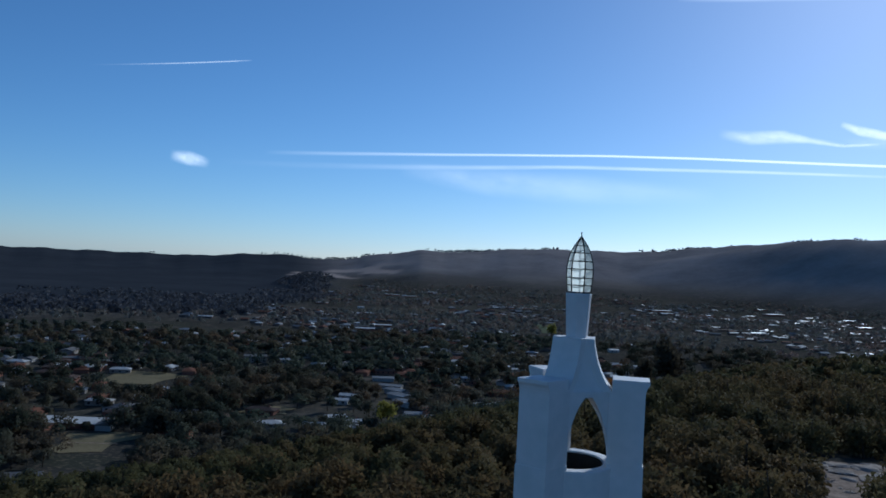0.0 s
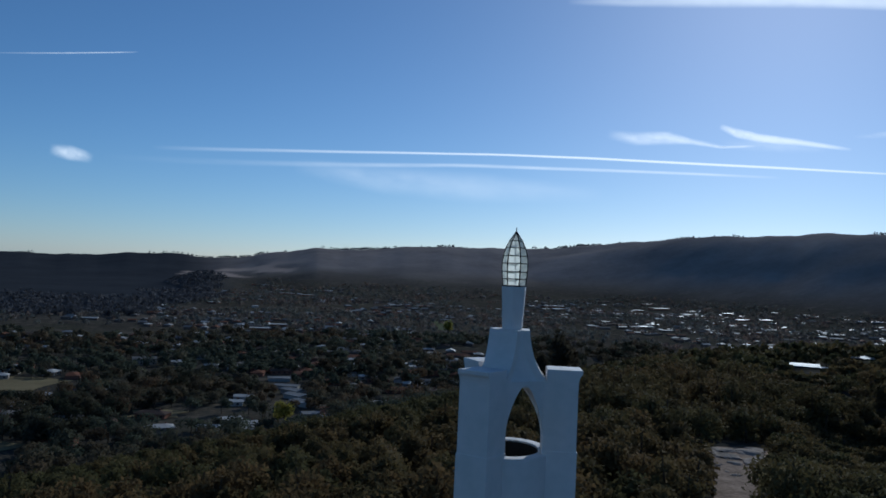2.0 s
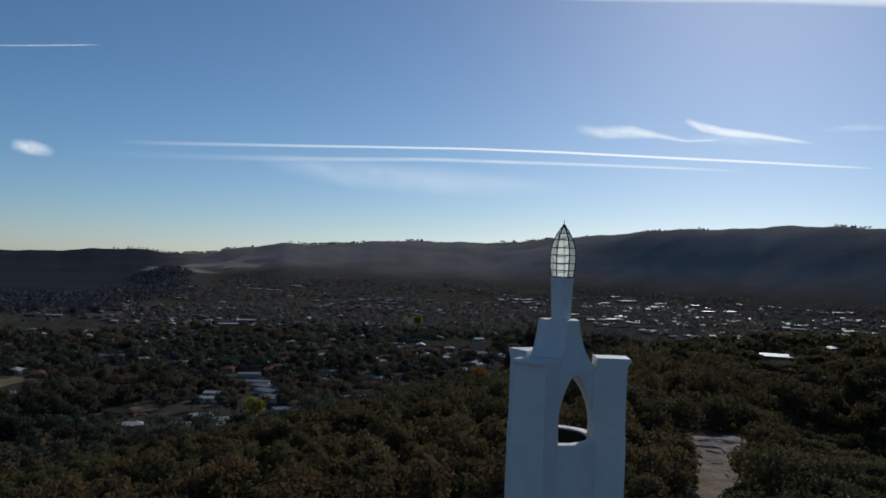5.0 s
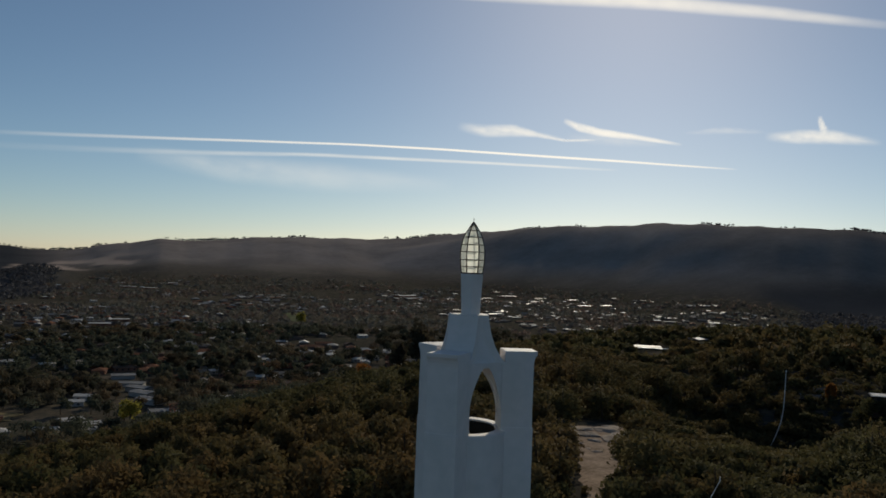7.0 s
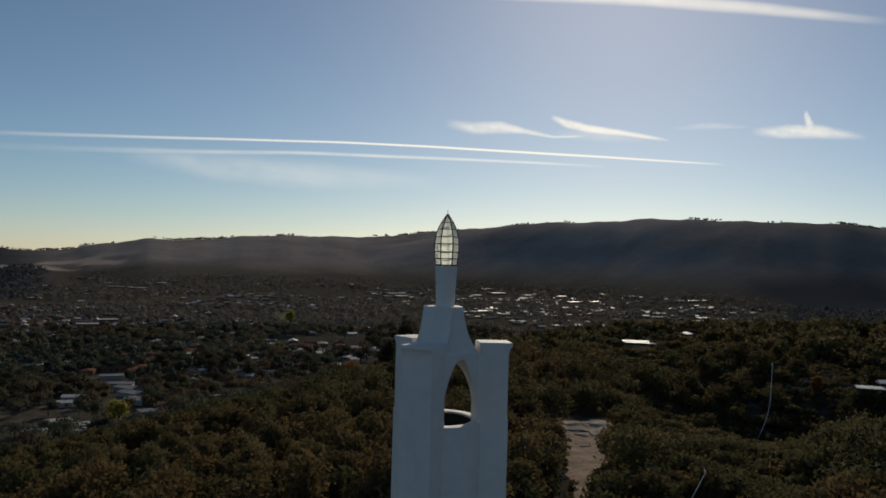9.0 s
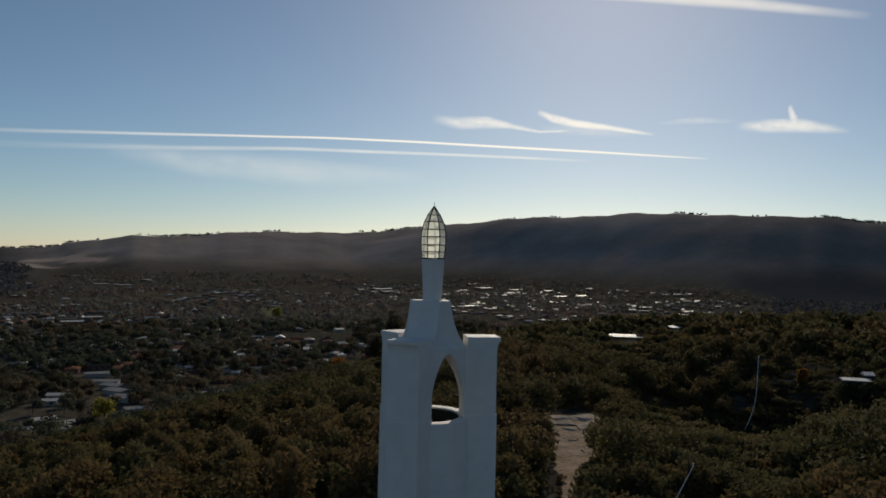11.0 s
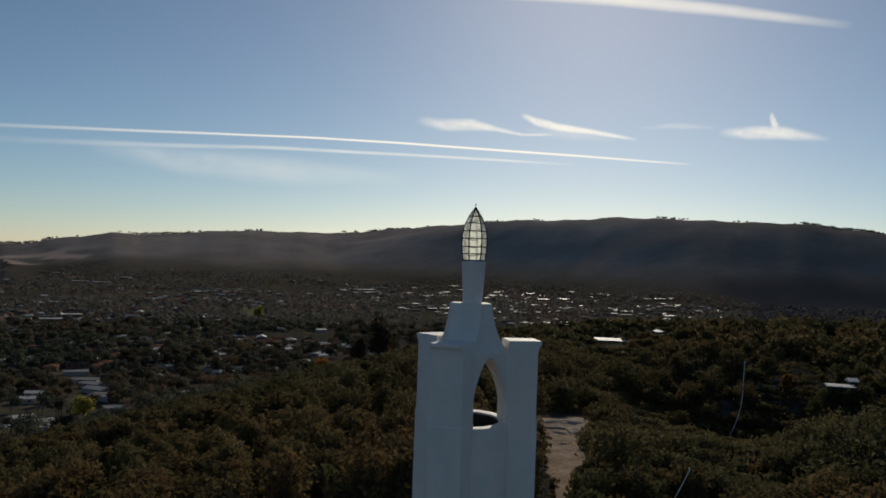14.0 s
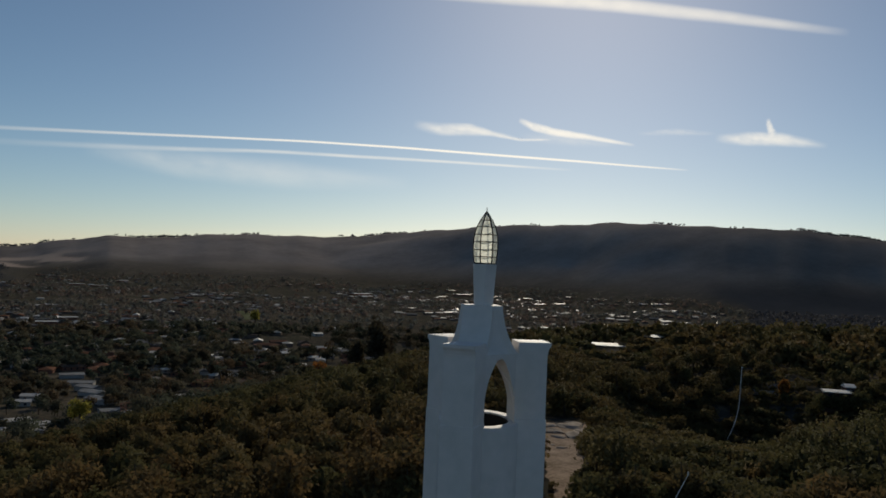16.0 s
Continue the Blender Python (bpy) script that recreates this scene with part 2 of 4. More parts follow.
def country():
    angles = np.concatenate([np.arange(-36, 60, 0.3), np.arange(60, 324, 4)])
    radii = np.concatenate([[0, 12, 25, 40], np.geomspace(55, 2000, 130), np.linspace(2040, 4900, 90)])
    a, r = np.meshgrid(np.radians(angles), radii)
    x, y = r * np.sin(a), r * np.cos(a)
    verts = np.stack([x, y, height(x, y)], -1).reshape(-1, 3)
    n, rows = len(angles), len(radii)
    i, j = np.meshgrid(np.arange(rows - 1), np.arange(n), indexing="ij")
    k = (j + 1) % n
    faces = np.stack([i * n + j, i * n + k, (i + 1) * n + k, (i + 1) * n + j], -1).reshape(-1, 4)
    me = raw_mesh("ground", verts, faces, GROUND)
    me.polygons.foreach_set("use_smooth", [True] * len(me.polygons))
    me.flip_normals()
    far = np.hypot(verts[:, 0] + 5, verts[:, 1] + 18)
    # Paler up high and far off for haze, darker foot for forest shade.
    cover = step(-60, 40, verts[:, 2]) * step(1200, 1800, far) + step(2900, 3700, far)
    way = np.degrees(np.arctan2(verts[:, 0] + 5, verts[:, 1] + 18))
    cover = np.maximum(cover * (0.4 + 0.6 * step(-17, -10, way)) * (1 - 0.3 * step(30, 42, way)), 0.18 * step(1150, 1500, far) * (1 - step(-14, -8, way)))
    me.attributes.new("hazed_woods", "FLOAT", "POINT").data.foreach_set("value", np.clip(cover, 0, 1).astype(np.float32))
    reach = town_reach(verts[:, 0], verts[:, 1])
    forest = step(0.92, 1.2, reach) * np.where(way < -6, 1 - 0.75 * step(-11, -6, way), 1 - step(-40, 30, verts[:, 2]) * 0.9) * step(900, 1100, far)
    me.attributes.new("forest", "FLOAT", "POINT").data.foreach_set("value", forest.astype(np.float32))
    u, v = verts[:, 0] + 400, verts[:, 1] - 3240
    pasture = step(1.1, 0.8, np.hypot(u / 230, v / 260) + 0.25 * wave(u, v, 60, 31)) * step(-0.5, 0.2, wave(u, v, 45, 32))
    me.attributes.new("pasture", "FLOAT", "POINT").data.foreach_set("value", pasture.astype(np.float32))
    return tagged(new("ground", me), "dry wooded hilltop falling to a town plain with far ranges", "ground", kind="structure")


country()


# ---- vegetation ----


def clumps(rng, pos, tall, wide, count, size, lobes=5):
    """Leaf clumps of many trees at once: three-cornered sprays spread through lobed crowns. Returns vertices, faces and normals, tree by tree."""
    n = len(pos)
    lob = rng.normal(0, 1, (n, lobes, 3))
    lob /= np.linalg.norm(lob, axis=-1, keepdims=True)
    lob[..., 2] = np.abs(lob[..., 2]) * 1.0 - 0.38
    lob *= rng.uniform(0.35, 0.75, (n, lobes, 1))
    pick = rng.randint(0, lobes, (n, count))
    way = rng.normal(0, 1, (n, count, 3))
    way /= np.linalg.norm(way, axis=-1, keepdims=True)
    centre = np.take_along_axis(lob, pick[..., None], 1) + way * rng.uniform(0.22, 0.5, (n, count, 1))
    crown = np.stack([wide, wide, 0.48 * tall], -1)[:, None]
    centre = centre * crown + pos[:, None]
    centre[..., 2] += (0.5 * tall)[:, None]
    a = rng.normal(0, 1, (n, count, 3))
    a /= np.linalg.norm(a, axis=-1, keepdims=True)
    b = np.cross(a, way + 0.6 * rng.normal(0, 1, (n, count, 3)))
    b /= np.linalg.norm(b, axis=-1, keepdims=True) + 1e-6
    s = (size * rng.uniform(0.55, 1.3, (n, count)))[..., None]
    spray = np.stack([centre - a * s + b * s * 0.3, centre + a * s * rng.uniform(0.5, 1, (n, count, 1)), centre - b * s * 0.8 + way * s * 0.2], 2)
    out = (centre - pos[:, None] - np.array([0, 0, 0.42]) * tall[:, None, None]) / crown
    out = out / (np.linalg.norm(out, axis=-1, keepdims=True) + 1e-6) * 0.6 + way * 0.4 + 0.12 * rng.normal(0, 1, way.shape) + np.array([0, 0, 0.65])
    out /= np.linalg.norm(out, axis=-1, keepdims=True)
    turn = (np.cross(spray[:, :, 1] - spray[:, :, 0], spray[:, :, 2] - spray[:, :, 0]) * out).sum(-1) < 0
    spray[turn] = spray[turn][:, [0, 2, 1]]
    return spray.reshape(-1, 3), np.arange(n * count * 3).reshape(-1, 3), np.repeat(out.reshape(-1, 3), 3, 0)


def soften(me, normals):
    """Leaf sprays take their shading from the crown that they belong to."""
    me.attributes.new("custom_normal", "FLOAT_VECTOR", "POINT").data.foreach_set("vector", normals.astype(np.float32).ravel())


def stems(rng, pos, tall, thick):
    """Tapered five-sided trunks, slightly leaning, reaching into the crowns."""
    n, k = len(pos), 5
    ang = np.linspace(0, 2 * np.pi, k, endpoint=False)
    ring = np.stack([np.cos(ang), np.sin(ang), 0 * ang], -1)
    lean = np.concatenate([rng.normal(0, 0.06, (n, 2)), np.zeros((n, 1))], -1) * tall[:, None]
    rows = []
    for f, w in ((-0.03, 1.0), (0.35, 0.7), (0.75, 0.25)):
        rows.append(pos[:, None] + ring * (thick * w)[:, None, None] + (lean * f)[:, None] + np.array([0, 0, 1.0]) * (tall * f)[:, None, None])
    verts = np.stack(rows, 1).reshape(-1, 3)
    base = (np.arange(n) * 3 * k)[:, None, None]
    lvl = (np.arange(2) * k)[None, :, None]
    i = np.arange(k)
    j = (i + 1) % k
    one = np.stack(np.broadcast_arrays(base + lvl + i, base + lvl + j, base + lvl + k + j, base + lvl + k + i), -1)
    one = one.reshape(-1, 4)
    return verts, np.concatenate([one[:, :3], one[:, [0, 2, 3]]]), np.tile(ring, (3 * n, 1))


def wood(name, label, seed, pos, tall, wide, count, size, mat, tints, trunks=True):
    """Many trees as one piece of uncountable woodland."""
    rng = np.random.RandomState(seed)
    v, f, normals = clumps(rng, pos, tall, wide, count, size)
    tint = np.repeat(tints, count)
    me = bpy.data.meshes.new(name)
    if trunks:
        tv, tf, tn = stems(rng, pos, tall, 0.03 * tall)
        normals = np.concatenate([normals, tn])
        f = np.concatenate([f, tf + len(v)])
        v = np.concatenate([v, tv])
        tint = np.concatenate([tint, np.zeros(len(tf))])
    me.vertices.add(len(v))
    me.vertices.foreach_set("co", v.ravel())
    me.loops.add(f.size)
    me.loops.foreach_set("vertex_index", f.ravel().astype(np.int32))
    me.polygons.add(len(f))
    me.polygons.foreach_set("loop_start", np.arange(0, f.size, 3, dtype=np.int32))
    me.materials.append(mat)
    me.materials.append(BARK)
    if trunks:
        which = np.zeros(len(f), np.int32)
        which[-len(tf):] = 1
        me.polygons.foreach_set("material_index", which)
    soften(me, normals)
    me.update(calc_edges=True)
    me.attributes.new("tint", "FLOAT", "FACE").data.foreach_set("value", tint.astype(np.float32))
    return tagged(new(name, me), label, "trees", kind="stuff")


def scatter(seed, count, near, far, left, right, power=1.0):
    """Places over a sector about the camera: count of them between two distances and two bearings."""
    rng = np.random.RandomState(seed)
    r = near * (far / near) ** (rng.uniform(0, 1, count) ** power)
    a = np.radians(rng.uniform(left, right, count))
    return np.stack([-5 + r * np.sin(a), -18 + r * np.cos(a)], -1), rng


def track_mid(y):
    return 31.9 + 0.5 * (y - 54) + 0.5 * np.sin(y / 7.0) - 1.3 * np.clip((68 - y) / 14, 0, 1.3)


def track_half(y):
    return np.interp(y, (46, 52, 57, 62, 70, 80, 92), (0.6, 0.9, 1.4, 2.0, 2.6, 3.3, 4.1)) + 0.25 * np.sin(y / 3.1)


def on_path(x, y):
    """Metres from the edge of the gravel track; below zero on it."""
    return np.where((y < 96) & (y > 10), np.abs(x - track_mid(y)) - track_half(y), 99.0)


def bushy(x, y):
    """1 where the hill is wooded, 0 out on the plain."""
    across = -0.78 * x + 0.62 * y
    along = 0.62 * x + 0.78 * y
    return (1 - step(205, 265, across + 25 * wave(x, y, 40, 7))) * (1 - step(520, 640, along))


def place(xy):
    return np.concatenate([xy, height(xy[:, 0], xy[:, 1])[:, None]], -1)


def off_line(xy, ax, ay, bx, by, wide):
    """True for places farther than wide from the line between two points."""
    x, y = xy[:, 0], xy[:, 1]
    t = np.clip(((x - ax) * (bx - ax) + (y - ay) * (by - ay)) / ((bx - ax) ** 2 + (by - ay) ** 2), 0, 1)
    return np.hypot(x - ax - t * (bx - ax), y - ay - t * (by - ay)) > wide


def clear(xy):
    """Keeps the track, the gully by the crooked poles and the house plots on the hill free of trees."""
    x, y = xy[:, 0], xy[:, 1]
    edge = on_path(x, y)
    side = x < track_mid(y)
    ok = np.where(side, edge > 1.9, edge > 1.5)
    for ax, ay, bx, by, wide in ((33.6, 38.1, 27, 28, 3.0), (124, 202, 112, 182, 6), (152, 222, 140, 205, 3.5), (121, 129, 112, 117, 2.5), (121, 113, 136, 141, 4.5), (112, 184, 103, 168, 3.5)):
        ok &= off_line(xy, ax, ay, bx, by, wide)
    return ok


# open ground in the town: middle, half-width, and how far towards the hill the view to it is open
OPEN = (
    (-173, 400, 26, 60), (-232, 615, 30, 70), (-114, 508, 17, 40), (160, 1400, 22, 160), (-208, 452, 24, 24), (-300, 660, 16, 20), (-57, 690, 18, 50),
    (-45, 632, 15, 45), (-40, 598, 14, 40), (-33, 562, 14, 40), (-22, 508, 12, 40), (-66, 492, 13, 35), (-76, 570, 12, 40), (-105, 474, 11, 35), (24, 565, 13, 45), (-186, 785, 14, 50), (-175, 330, 13, 30),
    (-36, 472, 9, 50), (78, 403, 8, 40), (0, 1385, 10, 110), (45, 1335, 11, 110), (80, 1280, 11, 110), (108, 1220, 11, 110), (-103, 1242, 16, 90), (-120, 1153, 16, 80), (-150, 1225, 14, 60), (-164, 2270, 28, 170), (-108, 2224, 28, 170), (540, 2168, 40, 180), (525, 2060, 28, 160), (851, 2228, 40, 180), (919, 1876, 28, 150), (985, 1891, 28, 150),
)


# streets on the plain, as lines of places
ROADS = (((-60, 1440), (0, 1390), (51, 1335), (100, 1240), (128, 1160)),)


def open_ground(xy):
    x, y = xy[:, 0], xy[:, 1]
    ok = np.ones(len(xy), bool)
    for line in ROADS:
        for (ax, ay), (bx, by) in zip(line, line[1:]):
            t = np.clip(((x - ax) * (bx - ax) + (y - ay) * (by - ay)) / ((bx - ax) ** 2 + (by - ay) ** 2), 0, 1)
            ok &= np.hypot(x - ax - t * (bx - ax), y - ay - t * (by - ay)) > 7
    for ax, ay, wide, deep in OPEN:
        d = math.hypot(ax + 5, ay + 18)
        bx, by = ax - (ax + 5) / d * deep * 0.8, ay - (ay + 18) / d * deep * 0.8
        t = np.clip(((x - ax) * (bx - ax) + (y - ay) * (by - ay)) / ((bx - ax) ** 2 + (by - ay) ** 2), 0, 1)
        ok &= np.hypot(x - ax - t * (bx - ax), y - ay - t * (by - ay)) > wide * (1 - 0.45 * t)
    return ok


def stunted(x, y):
    """How far trees reach their height: low in the dark gully before the crooked pole."""
    least = 1.0
    for ax, ay, bx, by, wide in ((98, 114, 48, 50, 5.5), (124, 201, 92, 148, 8), (157, 226, 120, 168, 4), (122, 112, 116, 105, 3), (80, 112, 52, 70, 7), (119.5, 124.5, 96, 94, 4)):
        t = np.clip(((x - ax) * (bx - ax) + (y - ay) * (by - ay)) / ((bx - ax) ** 2 + (by - ay) ** 2), 0, 1)
        least = np.minimum(least, 0.34 + 0.66 * step(wide * 0.5, wide * 2.3, np.hypot(x - ax - t * (bx - ax), y - ay - t * (by - ay))))
    return least


def tree_kind(seed, tall, wide, sprays, size, leaf, label, kind="tree"):
    """One tree with a crown of many sprays over a tapered trunk with limbs."""
    rng = np.random.RandomState(seed)
    one = tagged(new(kind), label, "tree")
    zero, t, w = np.zeros((1, 3)), np.array([tall]), np.array([wide])
    v, f, normals = clumps(rng, zero, t, w, sprays, size, 6)
    me = raw_mesh("crown", v, f, leaf)
    soften(me, normals)
    me.attributes.new("tint", "FLOAT", "FACE").data.foreach_set("value", np.full(len(f), rng.uniform(0, 1), np.float32))
    new("crown", me).parent = one
    v, f, _ = stems(rng, zero, t, 0.035 * t)
    for k in range(4):
        a = k * 1.6 + rng.uniform(0, 1)
        lv, lf, _ = stems(rng, zero, t * 0.5, 0.014 * t)
        lv = lv @ np.array(Matrix.Rotation(radians(rng.uniform(30, 55)), 3, Vector((math.cos(a), math.sin(a), 0)))).T + np.array([0, 0, tall * rng.uniform(0.25, 0.45)])
        v, f = np.concatenate([v, lv]), np.concatenate([f, lf + len(v)])
    new("trunk", raw_mesh("trunk", v, f, BARK)).parent = one
    return one


def plant():
    # the wood on the hill: the nearest trees one by one, the rest as scrub
    xy, rng = scatter(11, 4600, 62, 210, -34, 56, 0.75)
    xy = xy[(bushy(xy[:, 0], xy[:, 1]) > rng.uniform(0, 1, len(xy))) & clear(xy)][:2300]
    first = np.argsort(np.hypot(xy[:, 0] + 5, xy[:, 1] + 18))
    kinds = [tree_kind(100 + k, rng.uniform(4, 7), rng.uniform(1.7, 2.8), 800, 0.28, LEAF_BUSH, lab) for k, lab in enumerate(("rounded olive-green gum tree in the scrub", "bushy brown-leaved tree in the scrub", "tall thin-crowned gum tree in the scrub", "low spreading wattle in the scrub", "dull green tree with a broken crown", "rust-tinged tree in the scrub"))]
    for n, i in enumerate(first[:240]):
        x, y = xy[i]
        m = pose(x, y, float(height(x, y)) - 0.1, 0, 0, float(rng.uniform(0, 360)))
        one = kinds[n % 6]
        if n < 6:
            one.matrix_basis = m
        else:
            one = copy_thing(one, m)
        grow, low = float(rng.uniform(0.8, 1.25)), float(stunted(x, y))
        one.scale = (1, 1, 1) if n < 6 else (grow, grow, grow * low)
        tagged(one, group="nearest trees of the scrub")
    for near, seed, sprays, size in ((True, 12, 430, 0.31), (False, 13, 120, 0.84)):
        if near:
            some = xy[first[240:]]
        else:
            some, rng = scatter(14, 7600, 205, 640, -34, 50, 0.8)
            some = some[(bushy(some[:, 0], some[:, 1]) > rng.uniform(0, 1, len(some))) & clear(some)][:3900]
        n = len(some)
        tall = rng.uniform(3.2, 7.8, n) * (1 + 0.25 * wave(some[:, 0], some[:, 1], 30, 5)) * (1 - 0.38 * step(20, 110, 0.62 * some[:, 1] - 0.78 * some[:, 0]))
        tint = np.clip(0.24 + 0.4 * wave(some[:, 0], some[:, 1], 16, 6) + rng.normal(0, 0.22, n), 0, 1)
        wide = tall * rng.uniform(0.34, 0.52, n)
        tall *= stunted(some[:, 0], some[:, 1])
        wood("scrub", "dense olive and brown eucalypt scrub covering the hillside", seed, place(some), tall, wide, sprays, size, LEAF_BUSH, tint)
    # low shrubs under and between the trees
    some, rng = scatter(16, 4600, 60, 210, -34, 54, 0.8)
    some = some[(bushy(some[:, 0], some[:, 1]) > 0.5) & (on_path(some[:, 0], some[:, 1]) > 1.0) & (np.abs(0.824 * (some[:, 0] - 46.6) - 0.566 * (some[:, 1] - 57.2)) + 99 * (some[:, 1] > 42) > 2.0)][:3300]
    n = len(some)
    tall = rng.uniform(1.0, 2.4, n)
    wood("undergrowth", "low olive and brown shrubs filling the gaps between trees", 17, place(some), tall, tall * rng.uniform(0.7, 1.2, n), 90, 0.32, LEAF_BUSH, np.clip(rng.normal(0.4, 0.25, n), 0, 1), False)
    # shrubs over the floor of the gully
    rng = np.random.RandomState(71)
    some = np.stack([rng.normal(98, 24, 2600), rng.normal(102, 26, 2600)], -1)
    some = some[(on_path(some[:, 0], some[:, 1]) > 2.0) & (some[:, 0] > 58) & (some[:, 1] > 52)]
    n = len(some)
    tall = rng.uniform(0.9, 2.3, n)
    wood("gully_scrub", "low dark shrubs covering the floor of the gully", 72, place(some), tall, tall * rng.uniform(0.7, 1.1, n), 60, 0.36, LEAF_BUSH, np.clip(rng.normal(0.25, 0.2, n), 0, 1), False)
    # garden and street trees in the town
    for seed, count, near, far, sprays, size in ((21, 2900, 330, 640, 240, 0.95), (25, 3600, 620, 1150, 100, 1.6), (23, 16000, 1100, 3250, 18, 2.7)):
        xy, rng = scatter(seed, count, near, far, -36, 58, 0.62)
        keep = (bushy(xy[:, 0], xy[:, 1]) < 0.5) & (wave(xy[:, 0], xy[:, 1], 110, 8) + 0.7 * wave(xy[:, 0], xy[:, 1], 38, 48) > rng.uniform(-1.15, 0.35, len(xy))) & (height(xy[:, 0], xy[:, 1]) < -45) & open_ground(xy) & suburbs(xy)
        xy = xy[keep]
        n = len(xy)
        tall = rng.uniform(5, 11, n) + (7 if near < 900 else 5) * rng.uniform(0, 1, n) ** 2
        tint = np.clip(rng.normal(0.2, 0.25, n) + 0.35 * wave(xy[:, 0], xy[:, 1], 70, 18), 0, 1)
        wood("town_trees", "dark green and bronze garden trees between the houses", seed + 1, place(xy), tall, tall * rng.uniform(0.45, 0.75, n), sprays, size, LEAF_TOWN if near < 900 else LEAF_MID_HAZED, tint, near < 900)
    # the forest on the plain to the west
    xy, rng = scatter(29, 16000, 1150, 4480, -36, -6, 0.77)
    b, d = np.degrees(np.arctan2(xy[:, 0] + 5, xy[:, 1] + 18)), np.hypot(xy[:, 0] + 5, xy[:, 1] + 18)
    reach = np.interp(b, (-24, -18, -13, -9.5, -8, -6.5), (4450, 4400, 4200, 2850, 2600, 1500)) * (1 + 0.07 * wave(xy[:, 0], xy[:, 1], 110, 22))
    r = town_reach(xy[:, 0], xy[:, 1])
    xy = xy[(r > 1) & ((r < 1 + 0.55 * rng.uniform(0, 1, len(xy)) ** 1.5) | (np.hypot((b + 9) / 2.6, (d - 2700) / 420) < 1)) & (d < reach * (1 - 0.12 * rng.uniform(0, 1, len(xy)) ** 2))]
    n = len(xy)
    tall = rng.uniform(7, 13, n)
    wood("forest", "smooth dark forest covering the plain beyond the town", 30, place(xy), tall, tall * rng.uniform(0.7, 1.0, n), 13, 3.5, LEAF_FAR_HAZED, np.clip(0.5 + 0.5 * wave(xy[:, 0], xy[:, 1], 160, 19), 0, 1), False)
    # the forest at the foot of the eastern range
    xy, rng = scatter(63, 9000, 900, 2700, 24, 57, 0.8)
    xy = xy[~suburbs(xy) & (bushy(xy[:, 0], xy[:, 1]) < 0.5) & (height(xy[:, 0], xy[:, 1]) < -60)]
    n = len(xy)
    tall = rng.uniform(7, 13, n)
    wood("foothill_forest", "dark forest on the flat below the eastern range", 64, place(xy), tall, tall * rng.uniform(0.6, 0.9, n), 16, 3.0, LEAF_FAR_HAZED, np.clip(0.5 + 0.5 * wave(xy[:, 0], xy[:, 1], 120, 65), 0, 1), False)
    # groves of great dark trees on the flat
    rng = np.random.RandomState(27)
    spots = [(x + wide * rng.normal(), y + deep * rng.normal()) for x, y, wide, deep, n in ((-160, 500, 22, 28, 26), (-150, 425, 16, 10, 9), (15, 715, 26, 24, 26), (-120, 610, 30, 20, 18), (205, 780, 14, 30, 16), (-300, 560, 30, 20, 14), (-235, 400, 16, 16, 9), (90, 640, 30, 26, 16), (230, 860, 40, 60, 34), (330, 980, 50, 60, 34)) for _ in range(n)]
    xy = np.array(spots)
    xy = xy[open_ground(xy)]
    n = len(xy)
    tall = rng.uniform(11, 18, n)
    wood("grove", "groves of tall dark rounded trees among the houses", 28, place(xy), tall, tall * rng.uniform(0.42, 0.6, n), 420, 0.95, LEAF_DARK, np.clip(rng.normal(0.25, 0.3, n), 0, 1))
    # trees along the crest of the ranges
    rng = np.random.RandomState(31)
    b = rng.uniform(-36, 58, 3400)
    dist = crest_line(b)[1] + rng.normal(0, 45, len(b))
    xy = np.stack([-5 + dist * np.sin(np.radians(b)), -18 + dist * np.cos(np.radians(b))], -1)
    xy = xy[wave(xy[:, 0], xy[:, 1], 70, 15) > rng.uniform(-0.1, 1.2, len(xy)) + 0.9 * (np.degrees(np.arctan2(xy[:, 0], xy[:, 1])) < -13) + 1.5 * (np.abs(np.degrees(np.arctan2(xy[:, 0] + 5, xy[:, 1] + 18)) - 29.5) < 3.5)]
    n = len(xy)
    tall = rng.uniform(5, 13, n) * np.where(xy[:, 0] < 1000, 1.25, 0.9)
    wood("range_woods", "dark woodland on the crest of the far ranges", 32, place(xy) - np.stack([0 * tall, 0 * tall, 0.14 * tall], -1), tall, tall * rng.uniform(0.4, 0.7, n), 24, 2.9, LEAF_FAR_HAZED, rng.uniform(0, 1, n), False)
    # bushes below the houses on the hill
    bush = tree_kind(401, 4.6, 2.0, 520, 0.26, LEAF_BUSH, "rounded olive bush below a house on the hill", "bush")
    for n, (x, y, turn, grow) in enumerate(((118.9, 109.2, 0, 1.4), (117.3, 110.8, 70, 1.5), (120.6, 107.8, 150, 1.3), (117.2, 106.4, 220, 0.8), (122.8, 107.6, 290, 1.35), (115.8, 112.4, 30, 0.9), (114.5, 124.5, 110, 0.7), (127.5, 200, 20, 0.9), (134, 207, 80, 1.0), (149.5, 219.5, 140, 0.8))):
        m = pose(x, y, float(height(x, y)) - 0.1, 0, 0, turn)
        one = bush if n == 0 else copy_thing(bush, m)
        one.matrix_basis = m
        one.scale = (grow, grow, grow)
        tagged(one, group="bushes below the houses on the hill")
